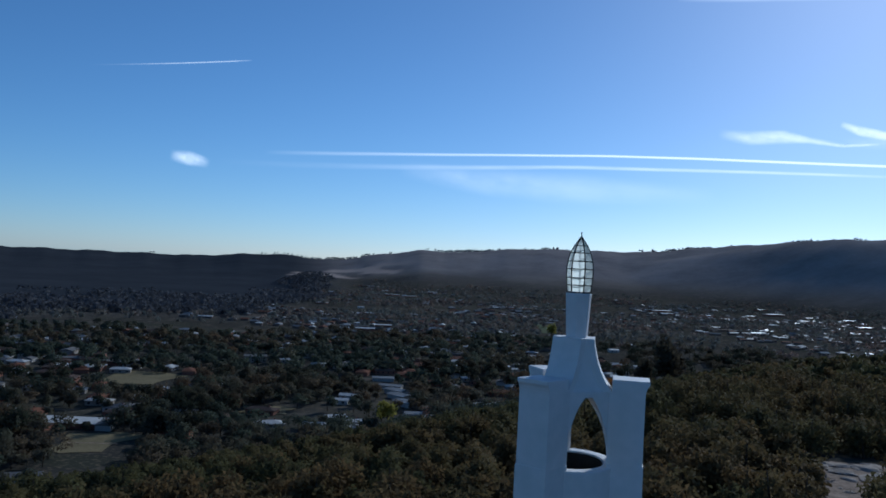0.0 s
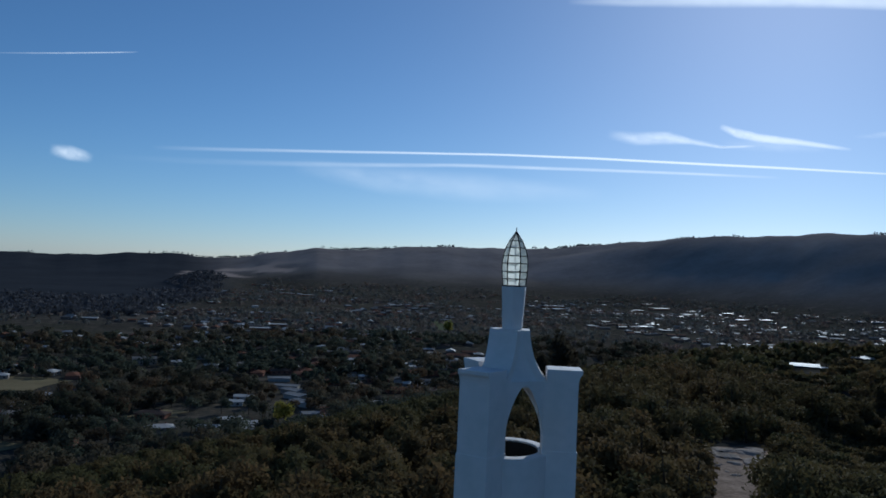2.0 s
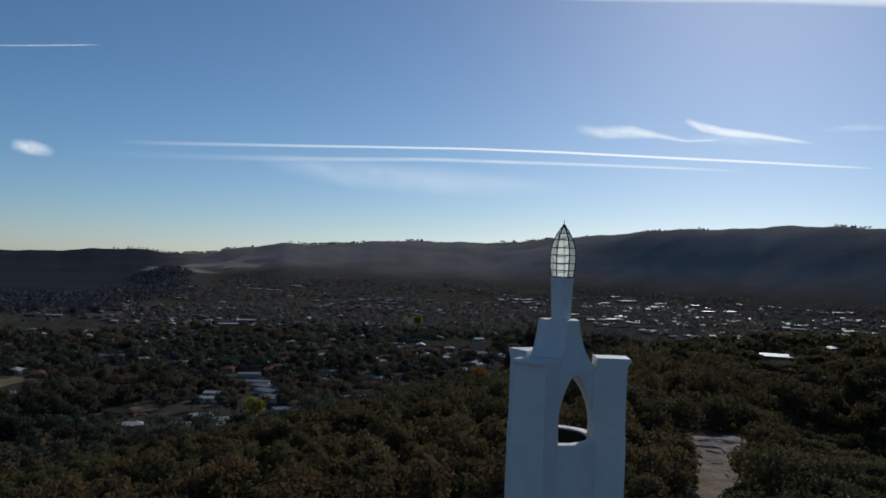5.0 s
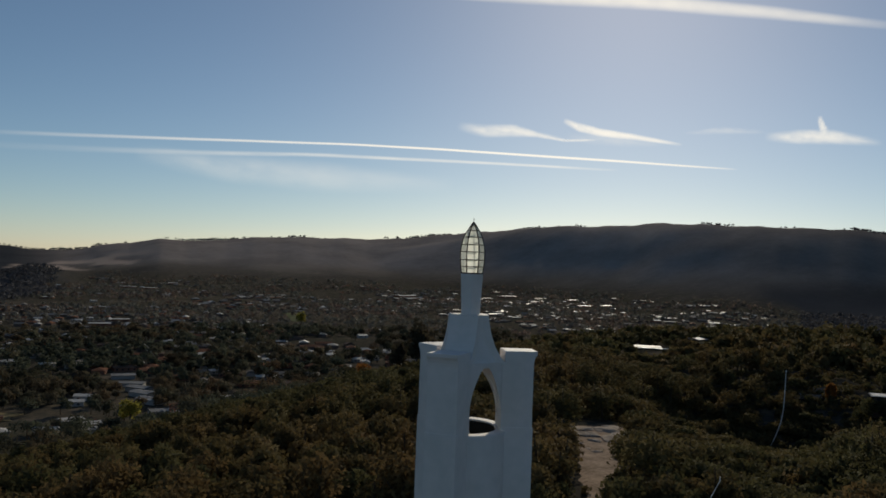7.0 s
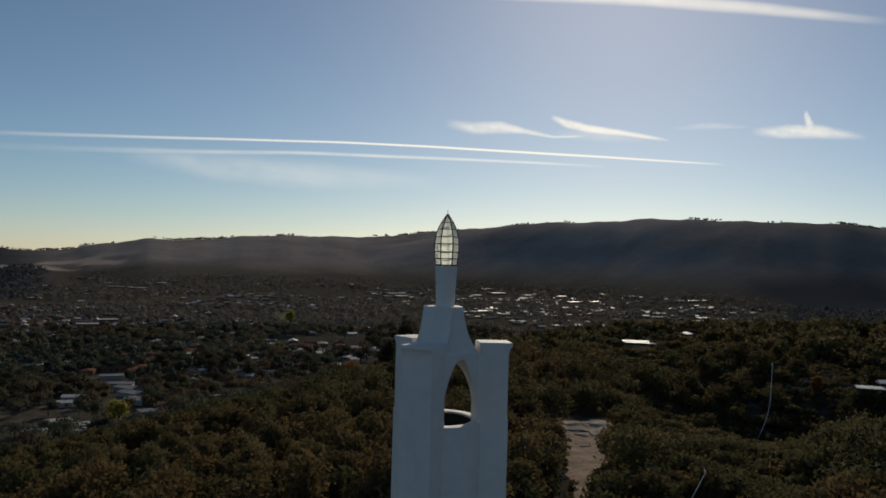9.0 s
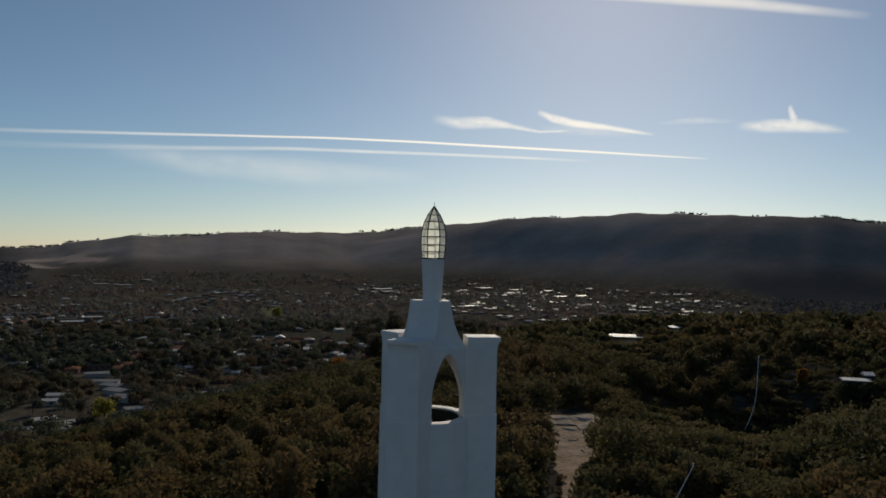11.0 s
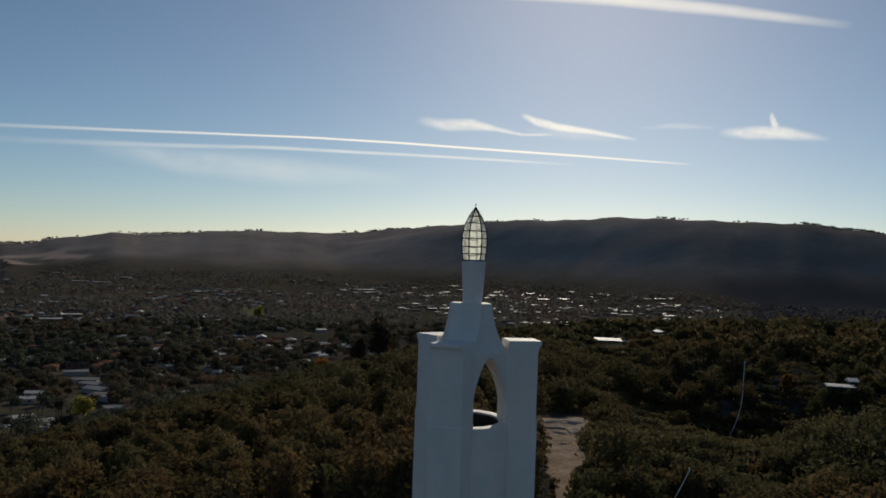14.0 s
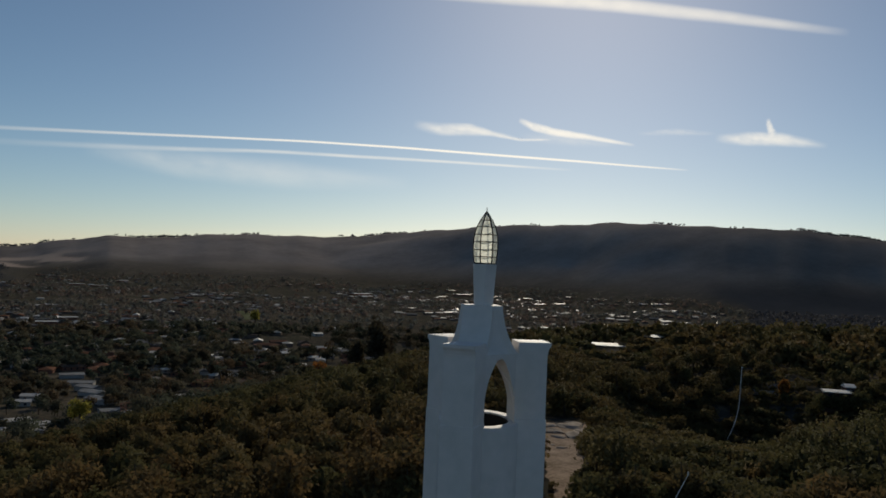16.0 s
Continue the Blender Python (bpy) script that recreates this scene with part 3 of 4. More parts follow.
    # trees that stand out by their colour
    for x, y, tall, wide, leaf, label in (
        (78, 403, 17, 6.0, LEAF_ORANGE, "round orange autumn tree at the edge of town"),
        (-36, 470, 18, 7, LEAF_YELLOW, "tall yellow-green tree beside grey roofs"),
        (142, 1185, 26, 8, LEAF_YELLOW, "tall yellow-green poplars by a park"),
        (102, 620, 9, 4, LEAF_ORANGE, "rusty autumn tree among gardens"),
        (-75, 290, 7, 3.2, LEAF_ORANGE, "small reddish tree at the foot of the hill"),
        # Shrub put in place of a small orange block beside the house.
        (118.6, 123.4, 5.4, 1.1, LEAF_ORANGE, "orange shrub standing in for a small orange block by a house on the hill"),
        (-140, 560, 13, 7, LEAF_TOWN, "large dark green tree on the flat"),
        (-110, 600, 14, 8, LEAF_TOWN, "broad dark tree behind a yard"),
        (-150, 430, 14, 8, LEAF_TOWN, "massive dark tree beside a playing field"),
        (-125, 420, 13, 7, LEAF_TOWN, "spreading dark tree beside a playing field"),
        (71, 272, 21, 4.6, LEAF_DARK, "tall dark pine standing above the scrub"),
        (76, 281, 18, 4.2, LEAF_DARK, "dark pine beside a taller one"),
        (65.5, 277, 15, 4.0, LEAF_DARK, "shorter dark pine beside a taller one"),
        (115, 700, 17, 9, LEAF_TOWN, "great dark tree in the middle of the town"),
        (60, 690, 14, 9, LEAF_TOWN, "wide dark tree in the middle of the town"),
    ):
        one = tree_kind(int(abs(x * 7 + y)), tall, wide, 640, 0.05 * tall + 0.12, leaf, label)
        one.location = (x, y, float(height(x, y)) - 0.2)


plant()

# ---- gravel track on the hilltop ----


def track():
    ys = np.arange(8, 92, 1.5)
    v, f = [], []
    for y in ys:
        for k in np.linspace(-1, 1, 7):
            w = track_half(y) * (1 + 0.12 * math.sin(y * 1.7 + 3 * k))
            x = track_mid(y) + k * w * (0.55 if y > 94 else 1)
            v.append((x, y, float(height(x, y)) + 0.06 - 0.03 * k * k))
    for i in range(len(ys) - 1):
        for j in range(6):
            f.append((i * 7 + j, i * 7 + j + 1, (i + 1) * 7 + j + 1, (i + 1) * 7 + j))
    return tagged(new("gravel_track", raw_mesh("gravel_track", v, f, GRAVEL)), "pale eroded gravel track through the scrub", "track", kind="structure")


track()


def rock_kind(seed, label):
    bm = bmesh.new()
    bmesh.ops.create_icosphere(bm, subdivisions=2, radius=1)
    for v in bm.verts:
        v.co *= 1 + 0.35 * noise.noise(v.co * 1.3 + Vector((seed * 7.1, 0, 0)))
        v.co.z *= 0.28
    return tagged(obj("rock", bm, ROCK), label, "rock", "rocks along the gravel track")


def stones():
    rng = np.random.RandomState(51)
    kinds = [rock_kind(k, lab) for k, lab in enumerate(("flat pale rock on the eroded track", "low weathered rock beside the track", "broken slab of rock at the track's end"))]
    tufts = [tree_kind(300 + k, 1.3, 0.9, 120, 0.2, LEAF_BUSH, "small tuft of scrub beside the gravel track", "shrub") for k in range(2)]
    for n in range(20):
        y = float(rng.uniform(52, 97)) if n > 16 else float(rng.uniform(80, 91.5))
        x = float(track_mid(y) + rng.uniform(-1.1, 1.1) * track_half(y))
        s = float(rng.uniform(0.25, 0.8)) * (2.0 if n < 16 else 0.8)
        m = pose(x, y, float(height(x, y)) + 0.08, 0, 0, float(rng.uniform(0, 360)))
        one = kinds[n % 3] if n < 3 else copy_thing(kinds[n % 3], m)
        one.matrix_basis = m
        one.scale = (s * 1.6, s, s)
    for n in range(24):
        y = float(rng.uniform(50, 97))
        k = float(rng.choice((-1, 1))) * float(rng.uniform(0.95, 1.4))
        x = float(track_mid(y) + k * track_half(y))
        m = pose(x, y, float(height(x, y)) - 0.05, 0, 0, float(rng.uniform(0, 360)))
        one = tufts[n % 2] if n < 2 else copy_thing(tufts[n % 2], m)
        one.matrix_basis = m
        one.scale = (float(rng.uniform(0.4, 1.0)),) * 3
        tagged(one, group="tufts along the gravel track")
    # pale outcrop in the scrub past the gully
    for n in range(9):
        x, y = 75 + float(rng.normal(0, 2.2)), 109 + float(rng.normal(0, 1.8))
        m = pose(x, y, float(height(x, y)) + 0.3, 0, 0, float(rng.uniform(0, 360)))
        grow = float(rng.uniform(0.5, 1.1))
        copy_thing(kinds[n % 3], m).scale = (1.5 * grow, 1.0 * grow, 2.2 * grow)


stones()


# ---- the monument: three radial piers round a hollow drum, a flared spire and a glass flame ----
TOP = 22.0
THICK, INNER, OUTER = 0.745, 0.74, 1.485
SILL = TOP - 3.75
SPRING = TOP - 2.32


def turned(bm, degrees):
    bmesh.ops.rotate(bm, cent=(0, 0, 0), matrix=Matrix.Rotation(radians(degrees), 3, "Z"), verts=bm.verts)
    return bm


def pier_mesh():
    """A tall radial pier, a little stouter below the sill line."""
    bm = bmesh.new()
    box(bm, INNER + 0.005, OUTER + 0.02, -THICK / 2 - 0.015, THICK / 2 + 0.015, -0.6, SILL + 0.06)
    bevel(bm, 0.02)
    up = bmesh.new()
    box(up, INNER, OUTER, -THICK / 2, THICK / 2, SILL - 0.15, TOP - 2.2)
    bevel(up, 0.015)
    me = bpy.data.meshes.new("tmp")
    up.to_mesh(me)
    up.free()
    bm.from_mesh(me)
    bpy.data.meshes.remove(me)
    return bm


def block_mesh():
    """The block on a pier's head, whose outer end flares out under its flat top."""
    bm = bmesh.new()
    prism(bm, [(0.80, TOP - 2.22), (OUTER + 0.002, TOP - 2.22), (OUTER + 0.01, TOP - 2.15), (OUTER + 0.035, TOP - 2.07), (OUTER + 0.085, TOP - 2.01), (OUTER + 0.085, TOP - 1.93), (0.80, TOP - 1.93)], -THICK / 2 - 0.004, THICK / 2 + 0.004)
    bevel(bm, 0.012, 1)
    return bm


def arch_mesh():
    """The two haunches of a pointed arch between two piers: the opening widens inwards along the piers' inner ends."""
    bm = bmesh.new()
    curve = [(1.0, -0.15), (0.995, 0.1), (0.972, 0.33), (0.92, 0.55), (0.83, 0.77), (0.70, 0.97), (0.53, 1.16), (0.35, 1.32), (0.18, 1.425), (0.0, 1.47)]
    for side in (-1, 1):
        rows = []
        for norm, base, half in ((0.672, 0.484, 0.55), (0.14, 0.785, 0.86)):
            loop = [(side * x * base, SILL + z) for x, z in curve] + [(0, SPRING + 0.12), (side * half, SPRING + 0.12), (side * half, SILL - 0.15)]
            rows.append([bm.verts.new((x, norm, z)) for x, z in loop])
        a, b = rows
        bm.faces.new(a)
        bm.faces.new(b[::-1])
        for i in range(len(a)):
            j = (i + 1) % len(a)
            bm.faces.new((a[j], a[i], b[i], b[j]))
    bmesh.ops.recalc_face_normals(bm, faces=bm.faces)
    return turned(bm, -90)


def spire_mesh():
    """Three fins that sweep in and up from the piers to a small flat cap, with hollows between them."""
    levels = [(-2.33, 0.81, 0.66), (-2.2, 0.80, 0.60), (-2.1, 0.72, 0.53), (-2.0, 0.652, 0.47), (-1.88, 0.585, 0.41), (-1.77, 0.535, 0.36), (-1.6, 0.475, 0.31), (-1.42, 0.43, 0.27), (-1.25, 0.40, 0.245), (-1.16, 0.385, 0.235), (-1.12, 0.385, 0.235)]
    bm = bmesh.new()
    rings = []
    for z, fin, web in levels:
        ring = []
        for k in range(3):
            for rho, side in ((web, -1), (fin, -1), (fin, 1), (web, 1)):
                m = Matrix.Rotation(radians(120 * k), 3, "Z") @ Vector((rho, side * (THICK / 2 - 0.02), 0))
                ring.append(bm.verts.new((m.x, m.y, TOP + z)))
        rings.append(ring)
    for low, up in zip(rings, rings[1:]):
        for i in range(12):
            j = (i + 1) % 12
            bm.faces.new((low[i], low[j], up[j], up[i]))
    bm.faces.new(rings[-1])
    bm.faces.new(rings[0][::-1])
    return bm


def ring_mesh(inner, outer, low, top, n=48):
    """A drum with a round well in its middle."""
    bm = bmesh.new()
    rows = []
    for r, z in ((inner, low), (outer, low), (outer, top - 0.02), (outer - 0.02, top), (inner + 0.015, top), (inner, top - 0.015)):
        rows.append([bm.verts.new((r * math.cos(2 * math.pi * i / n), r * math.sin(2 * math.pi * i / n), z)) for i in range(n)])
    for a, b in zip(rows, rows[1:] + rows[:1]):
        for i in range(n):
            bm.faces.new((a[i], a[(i + 1) % n], b[(i + 1) % n], b[i]))
    for v in bm.verts:
        if v.co.z > low + 0.5:
            v.co.z += 0.06 * (0.127 * v.co.x + 0.992 * v.co.y)
    bmesh.ops.recalc_face_normals(bm, faces=bm.faces)
    return bm


FLAME = ((0.0, 0.243), (0.128, 0.262), (0.26, 0.276), (0.417, 0.279), (0.555, 0.262), (0.705, 0.212), (0.835, 0.138), (1.0, 0.006))
FLAME_FOOT, FLAME_TALL = TOP - 0.16, 1.20


def flame_point(row, k, grow=0.0):
    f, r = FLAME[row]
    a = radians(60 * k + 30)
    return Vector(((r + grow) * math.cos(a), (r + grow) * math.sin(a), FLAME_FOOT + f * FLAME_TALL))


def bar(bm, a, b, thick):
    """A square iron bar from a to b."""
    way = (b - a).normalized()
    q = way.to_track_quat("Z", "Y").to_matrix().to_4x4()
    bmesh.ops.create_cube(bm, size=1, matrix=Matrix.Translation((a + b) / 2) @ q @ Matrix.Diagonal((thick, thick, (b - a).length + thick * 0.6, 1)))


def lantern(tower):
    turn = radians(-107 + 10.7)
    bm = bmesh.new()
    bmesh.ops.create_cone(bm, cap_ends=True, segments=6, radius1=0.262, radius2=0.262, depth=0.03, matrix=Matrix.Translation((0, 0, FLAME_FOOT - 0.012)) @ Matrix.Rotation(radians(30), 4, "Z"))
    lamp = part("lantern", bm, STEEL, tower, "flame-shaped six-sided lantern of milky glass in dark iron bars")
    lamp.rotation_euler = (0, 0, turn)
    for k in range(6):
        bm = bmesh.new()
        for row in range(len(FLAME) - 1):
            bar(bm, flame_point(row, k, 0.006), flame_point(row + 1, k, 0.006), 0.021)
        part("rib", bm, STEEL, lamp, "dark iron rib")
    for row in range(len(FLAME) - 1):
        bm = bmesh.new()
        for k in range(6):
            bar(bm, flame_point(row, k, 0.006), flame_point(row, k + 1, 0.006), 0.019 if row else 0.03)
        part("hoop", bm, STEEL, lamp, "dark iron hoop")
    for row in range(len(FLAME) - 1):
        for k in range(6):
            bm = bmesh.new()
            corners = [flame_point(row, k), flame_point(row, k + 1), flame_point(row + 1, k + 1), flame_point(row + 1, k)]
            mid = sum(corners, Vector()) / 4
            inward = Vector((-mid.x, -mid.y, 0)).normalized() * 0.008
            a = [bm.verts.new(p) for p in corners]
            b = [bm.verts.new(p + inward) for p in corners]
            bm.faces.new(a)
            bm.faces.new(b[::-1])
            for i in range(4):
                bm.faces.new((a[(i + 1) % 4], a[i], b[i], b[(i + 1) % 4]))
            part("pane", bm, OPAL, lamp).visible_shadow = False
    bm = bmesh.new()
    n = 14
    hub = FLAME_FOOT + FLAME_TALL + 0.055
    pts = [Vector((0.042 * math.cos(2 * math.pi * i / n), 0, hub + 0.042 * math.sin(2 * math.pi * i / n))) for i in range(n)]
    for i in range(n):
        bar(bm, pts[i], pts[(i + 1) % n], 0.012)
    part("lifting_ring", bm, STEEL, lamp, "small iron ring at the tip")


def monument():
    tower = tagged(new("monument"), "white painted three-piered memorial tower with a glass flame lantern", "monument")
    tower.location, tower.rotation_euler = (-0.02, 0.005, 0), (0, 0, radians(-10.7))
    part("drum", ring_mesh(0.69, 0.93, -0.6, SILL), WHITE, tower)
    # Added ring and floor, coloured dark in place of the well's shade.
    part("well_shade_ring", ring_mesh(0.655, 0.687, SILL - 2.4, SILL - 0.03), WELL_SHADE, tower, "added dark ring standing for shade inside the round well")
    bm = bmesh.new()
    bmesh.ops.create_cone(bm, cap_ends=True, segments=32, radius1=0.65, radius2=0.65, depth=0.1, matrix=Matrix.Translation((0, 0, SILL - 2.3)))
    part("well_floor", bm, WELL_SHADE, tower)
    for k in range(3):
        pier = part("pier", turned(pier_mesh(), 120 * k), WHITE, tower)
        part("corner_block", turned(block_mesh(), 120 * k), WHITE, pier)
        part("arch", turned(arch_mesh(), 60 + 120 * k), WHITE, tower)
    bm = spire_mesh()
    part("spire", bm, WHITE, tower)
    bm = bmesh.new()
    bmesh.ops.create_cone(bm, cap_ends=True, segments=6, radius1=0.245, radius2=0.30, depth=0.95, matrix=Matrix.Translation((0, 0, TOP - 0.65)) @ Matrix.Rotation(radians(30 - 96.3), 4, "Z"))
    bevel(bm, 0.012, 1)
    part("neck", bm, WHITE, tower)
    lantern(tower)
    return tower


monument()


# ---- contrails and thin clouds, far off ----


def vapour(name, strength, ragged, scale, fade=0.0, ends=0.9, cross=1.3):
    """Thin sunlit ice cloud: it lets the sky through where it thins out towards its edges and in its gaps."""
    m = bpy.data.materials.new(name)
    m.use_nodes = True
    n, link = m.node_tree.nodes, m.node_tree.links
    n.remove(n["Principled BSDF"])
    uv = n.new("ShaderNodeTexCoord")
    sep = n.new("ShaderNodeSeparateXYZ")
    link.new(uv.outputs["UV"], sep.inputs[0])

    def calc(op, a, b=None):
        node = n.new("ShaderNodeMath")
        node.operation = op
        for i, v in enumerate((a, b)):
            if v is None:
                continue
            if isinstance(v, (int, float)):
                node.inputs[i].default_value = v
            else:
                link.new(v, node.inputs[i])
        return node.outputs[0]

    soft = []
    for axis, power in (("X", ends), ("Y", 2.0)):
        v = sep.outputs[axis]
        soft.append(calc("POWER", calc("MAXIMUM", calc("MULTIPLY", calc("MULTIPLY", v, calc("SUBTRACT", 1.0, v)), 4.0), 0.0), power))
    tex = n.new("ShaderNodeTexNoise")
    tex.inputs["Scale"].default_value, tex.inputs["Detail"].default_value = 1.0, 6
    stretch = n.new("ShaderNodeMapping")
    stretch.inputs["Scale"].default_value = (scale, cross, 1)
    link.new(uv.outputs["UV"], stretch.inputs["Vector"])
    link.new(stretch.outputs[0], tex.inputs["Vector"])
    body = calc("MULTIPLY", calc("MULTIPLY", soft[0], soft[1]), calc("ADD", 1 - fade, calc("MULTIPLY", calc("POWER", sep.outputs["X"], 1.8), fade)))
    torn = calc("ADD", calc("MULTIPLY", calc("SUBTRACT", tex.outputs["Fac"], 0.5), 2.6 * ragged), 1.0)
    dense = calc("MULTIPLY", body, calc("MULTIPLY", calc("MAXIMUM", torn, 0.0), strength))
    dense = calc("MULTIPLY", calc("SUBTRACT", 1.0, calc("POWER", 2.718, calc("MULTIPLY", dense, -1.6))), 0.95)
    # Emission stands for sunlight on the vapour.
    glow, clear, mix = n.new("ShaderNodeEmission"), n.new("ShaderNodeBsdfTransparent"), n.new("ShaderNodeMixShader")
    glow.inputs["Color"].default_value, glow.inputs["Strength"].default_value = (1.0, 0.97, 0.93, 1), CLOUD_LIGHT
    link.new(dense, mix.inputs[0])
    link.new(clear.outputs[0], mix.inputs[1])
    link.new(glow.outputs[0], mix.inputs[2])
    link.new(mix.outputs[0], n["Material Output"].inputs["Surface"])
    return m


def streak(name, label, line, widths, mat, category="contrail"):
    """A ribbon of vapour along bearings and elevations, so many degrees wide at each."""
    line, n = np.array(line, float), 60
    s = np.linspace(0, len(line) - 1, n)
    idx = np.arange(len(line))
    b, e = np.interp(s, idx, line[:, 0]), np.interp(s, idx, line[:, 1])
    for _ in range(4):
        b[1:-1], e[1:-1] = (b[:-2] + 2 * b[1:-1] + b[2:]) / 4, (e[:-2] + 2 * e[1:-1] + e[2:]) / 4
    w = np.interp(s, np.linspace(0, len(line) - 1, len(widths)), widths)
    v, f, uvs = [], [], []
    rows = 8
    for i in range(n):
        k = min(max(i, 1), n - 2)
        tang = math.atan2(e[k + 1] - e[k - 1], b[k + 1] - b[k - 1])
        for j in range(rows + 1):
            off = (j / rows - 0.5) * w[i]
            bb, ee = radians(b[i] - off * math.sin(tang)), radians(e[i] + off * math.cos(tang))
            r = 4650 + 40 * math.sin(j * 0.4)
            v.append((-5 + r * math.sin(bb) * math.cos(ee), -18 + r * math.cos(bb) * math.cos(ee), TOP + r * math.sin(ee)))
            uvs.append((i / (n - 1), j / rows))
    for i in range(n - 1):
        for j in range(rows):
            f.append((i * (rows + 1) + j, (i + 1) * (rows + 1) + j, (i + 1) * (rows + 1) + j + 1, i * (rows + 1) + j + 1))
    me = raw_mesh(name, v, f, mat)
    layer = me.uv_layers.new(name="UVMap")
    for loop in me.loops:
        layer.data[loop.index].uv = uvs[loop.vertex_index]
    ob = tagged(new(name, me), label, category, kind="structure")
    ob.visible_shadow = False
    return ob


CLOUD_LIGHT = 1.05
TRAIL, FAINT, PUFF, WISP = vapour("fresh_vapour", 3.5, 0.3, 16, 0.9), vapour("old_vapour", 0.85, 0.75, 14, 0.95), vapour("bright_cloud", 0.6, 1.1, 5.0, 0, 1.3, 1.6), vapour("thin_veil", 0.15, 1.1, 5)
LONE = vapour("small_soft_cloud", 0.55, 1.0, 3.0, 0, 1.6, 1.6)
STREAM, VEIL = vapour("bright_streaming_cloud", 1.0, 1.0, 6, 0, 0.8, 1.5), vapour("soft_cloud_veil", 0.12, 1.2, 6, 0, 1.3, 2.0)
SUNLIT = vapour("sunlit_vapour", 0.7, 0.45, 14)
streak("contrail", "long white contrail across a clear blue sky", [(-13, 6.8), (-5, 7.25), (3, 7.6), (10, 7.78), (16, 7.72), (22, 7.5), (28, 7.22), (35.5, 6.72)], (0.42, 0.28, 0.2, 0.19, 0.2, 0.2, 0.16), TRAIL)
streak("contrail", "older pale contrail below a longer one", [(-16, 5.95), (-8, 6.25), (0, 6.62), (8, 6.98), (16, 6.95), (22, 6.84), (28, 6.6)], (0.6, 0.55, 0.4, 0.3, 0.26, 0.22), FAINT)
streak("contrail", "short thin contrail high in blue sky", [(-24, 11.2), (-19, 11.92), (-14.1, 12.65)], (0.09, 0.11, 0.1), FAINT)
streak("contrail", "broad bright contrail close under the sun", [(14, 17.75), (21.7, 17.75), (27, 17.55), (31, 17.2), (38, 16.2), (44.8, 14.9)], (0.5, 1.1, 1.2, 1.15, 0.95, 0.6), SUNLIT)
streak("cloud", "small white puff of cloud", [(-19, 6.12), (-17.8, 6.02), (-16.4, 5.78)], (0.85, 1.1, 0.8), LONE, "cloud")
streak("cloud", "small flat white cloud with a thin tail", [(17.0, 9.3), (18.9, 9.05), (21.0, 9.1), (22.4, 8.9), (24.6, 8.55)], (0.8, 1.05, 1.0, 0.5, 0.3), PUFF, "cloud")
streak("cloud", "white wing-shaped cloud with a raised tip", [(24.2, 9.85), (25.3, 9.4), (26.7, 9.08), (29, 8.8), (32, 8.3)], (0.45, 0.7, 0.65, 0.5, 0.25), STREAM, "cloud")
streak("cloud", "low white cloud like a bird", [(37.0, 8.75), (39, 8.72), (41, 8.66), (43.8, 8.2)], (0.7, 1.05, 1.05, 0.5), PUFF, "cloud")
streak("cloud", "thin upright wisp on a low white cloud", [(40.2, 10.0), (40.35, 9.4), (40.6, 8.8)], (0.35, 0.5, 0.8), PUFF, "cloud")
streak("cloud", "faint wisp between two white clouds", [(32, 9.05), (34.5, 9.2), (37.2, 9.05)], (0.3, 0.6, 0.3), VEIL, "cloud")
streak("cloud", "faint veil of cloud under the contrails", [(-4, 6.3), (2, 5.75), (8, 5.5), (17, 5.35)], (1.4, 2.3, 2.5, 1.4), WISP, "cloud")
streak("cloud", "thin tail of vapour joining two white clouds", [(21.0, 9.12), (22.8, 8.75), (24.4, 8.52), (26.5, 8.6)], (0.35, 0.3, 0.25, 0.2), FAINT, "cloud")
streak("cloud", "soft underside veil of a white cloud", [(24.2, 8.75), (26.5, 8.75), (28.5, 8.6), (31.0, 8.3)], (0.7, 1.2, 1.1, 0.4), VEIL, "cloud")

# ---- the town ----


def roof_set():
    return (
        material("pale_metal_roof", (0.6, 0.55, 0.48), 0.55, 0.0, 0.5, 0.2, 0, 5),
        material("grey_metal_roof", (0.22, 0.2, 0.18), 0.86, 0.0, 0.5, 0.25, 0, 5),
        material("terracotta_roof", (0.22, 0.10, 0.06), 0.86, 0.0, 0.8, 0.3, 0, 5),
        material("brown_tile_roof", (0.13, 0.09, 0.07), 0.86, 0.0, 0.8, 0.3, 0, 5),
        material("dull_zinc_roof", (0.3, 0.288, 0.27), 0.65, 0.0, 0.02, 0.6, 0, 4, (0.11, 0.104, 0.097)),
    )


ROOFS = roof_set()
WALLS = (material("cream_render", (0.36, 0.31, 0.26), 0.85, 0, 0.4, 0.2), material("red_brick", (0.26, 0.13, 0.09), 0.9, 0, 0.6, 0.25), material("white_boards", (0.45, 0.42, 0.38), 0.7, 0, 0.4, 0.15))
# Far walls: brick with shade put into its colour.
FAR_WALL = material("shaded_brick_walls", (0.2, 0.15, 0.125), 0.9, 0, 0.05, 0.35)
DARK_WALL = material("dark_brick", (0.10, 0.062, 0.05), 0.9, 0, 0.6, 0.3)
PANE = material("dark_window_glass", (0.03, 0.035, 0.04), 0.08, 0.0, 1, 0.2)


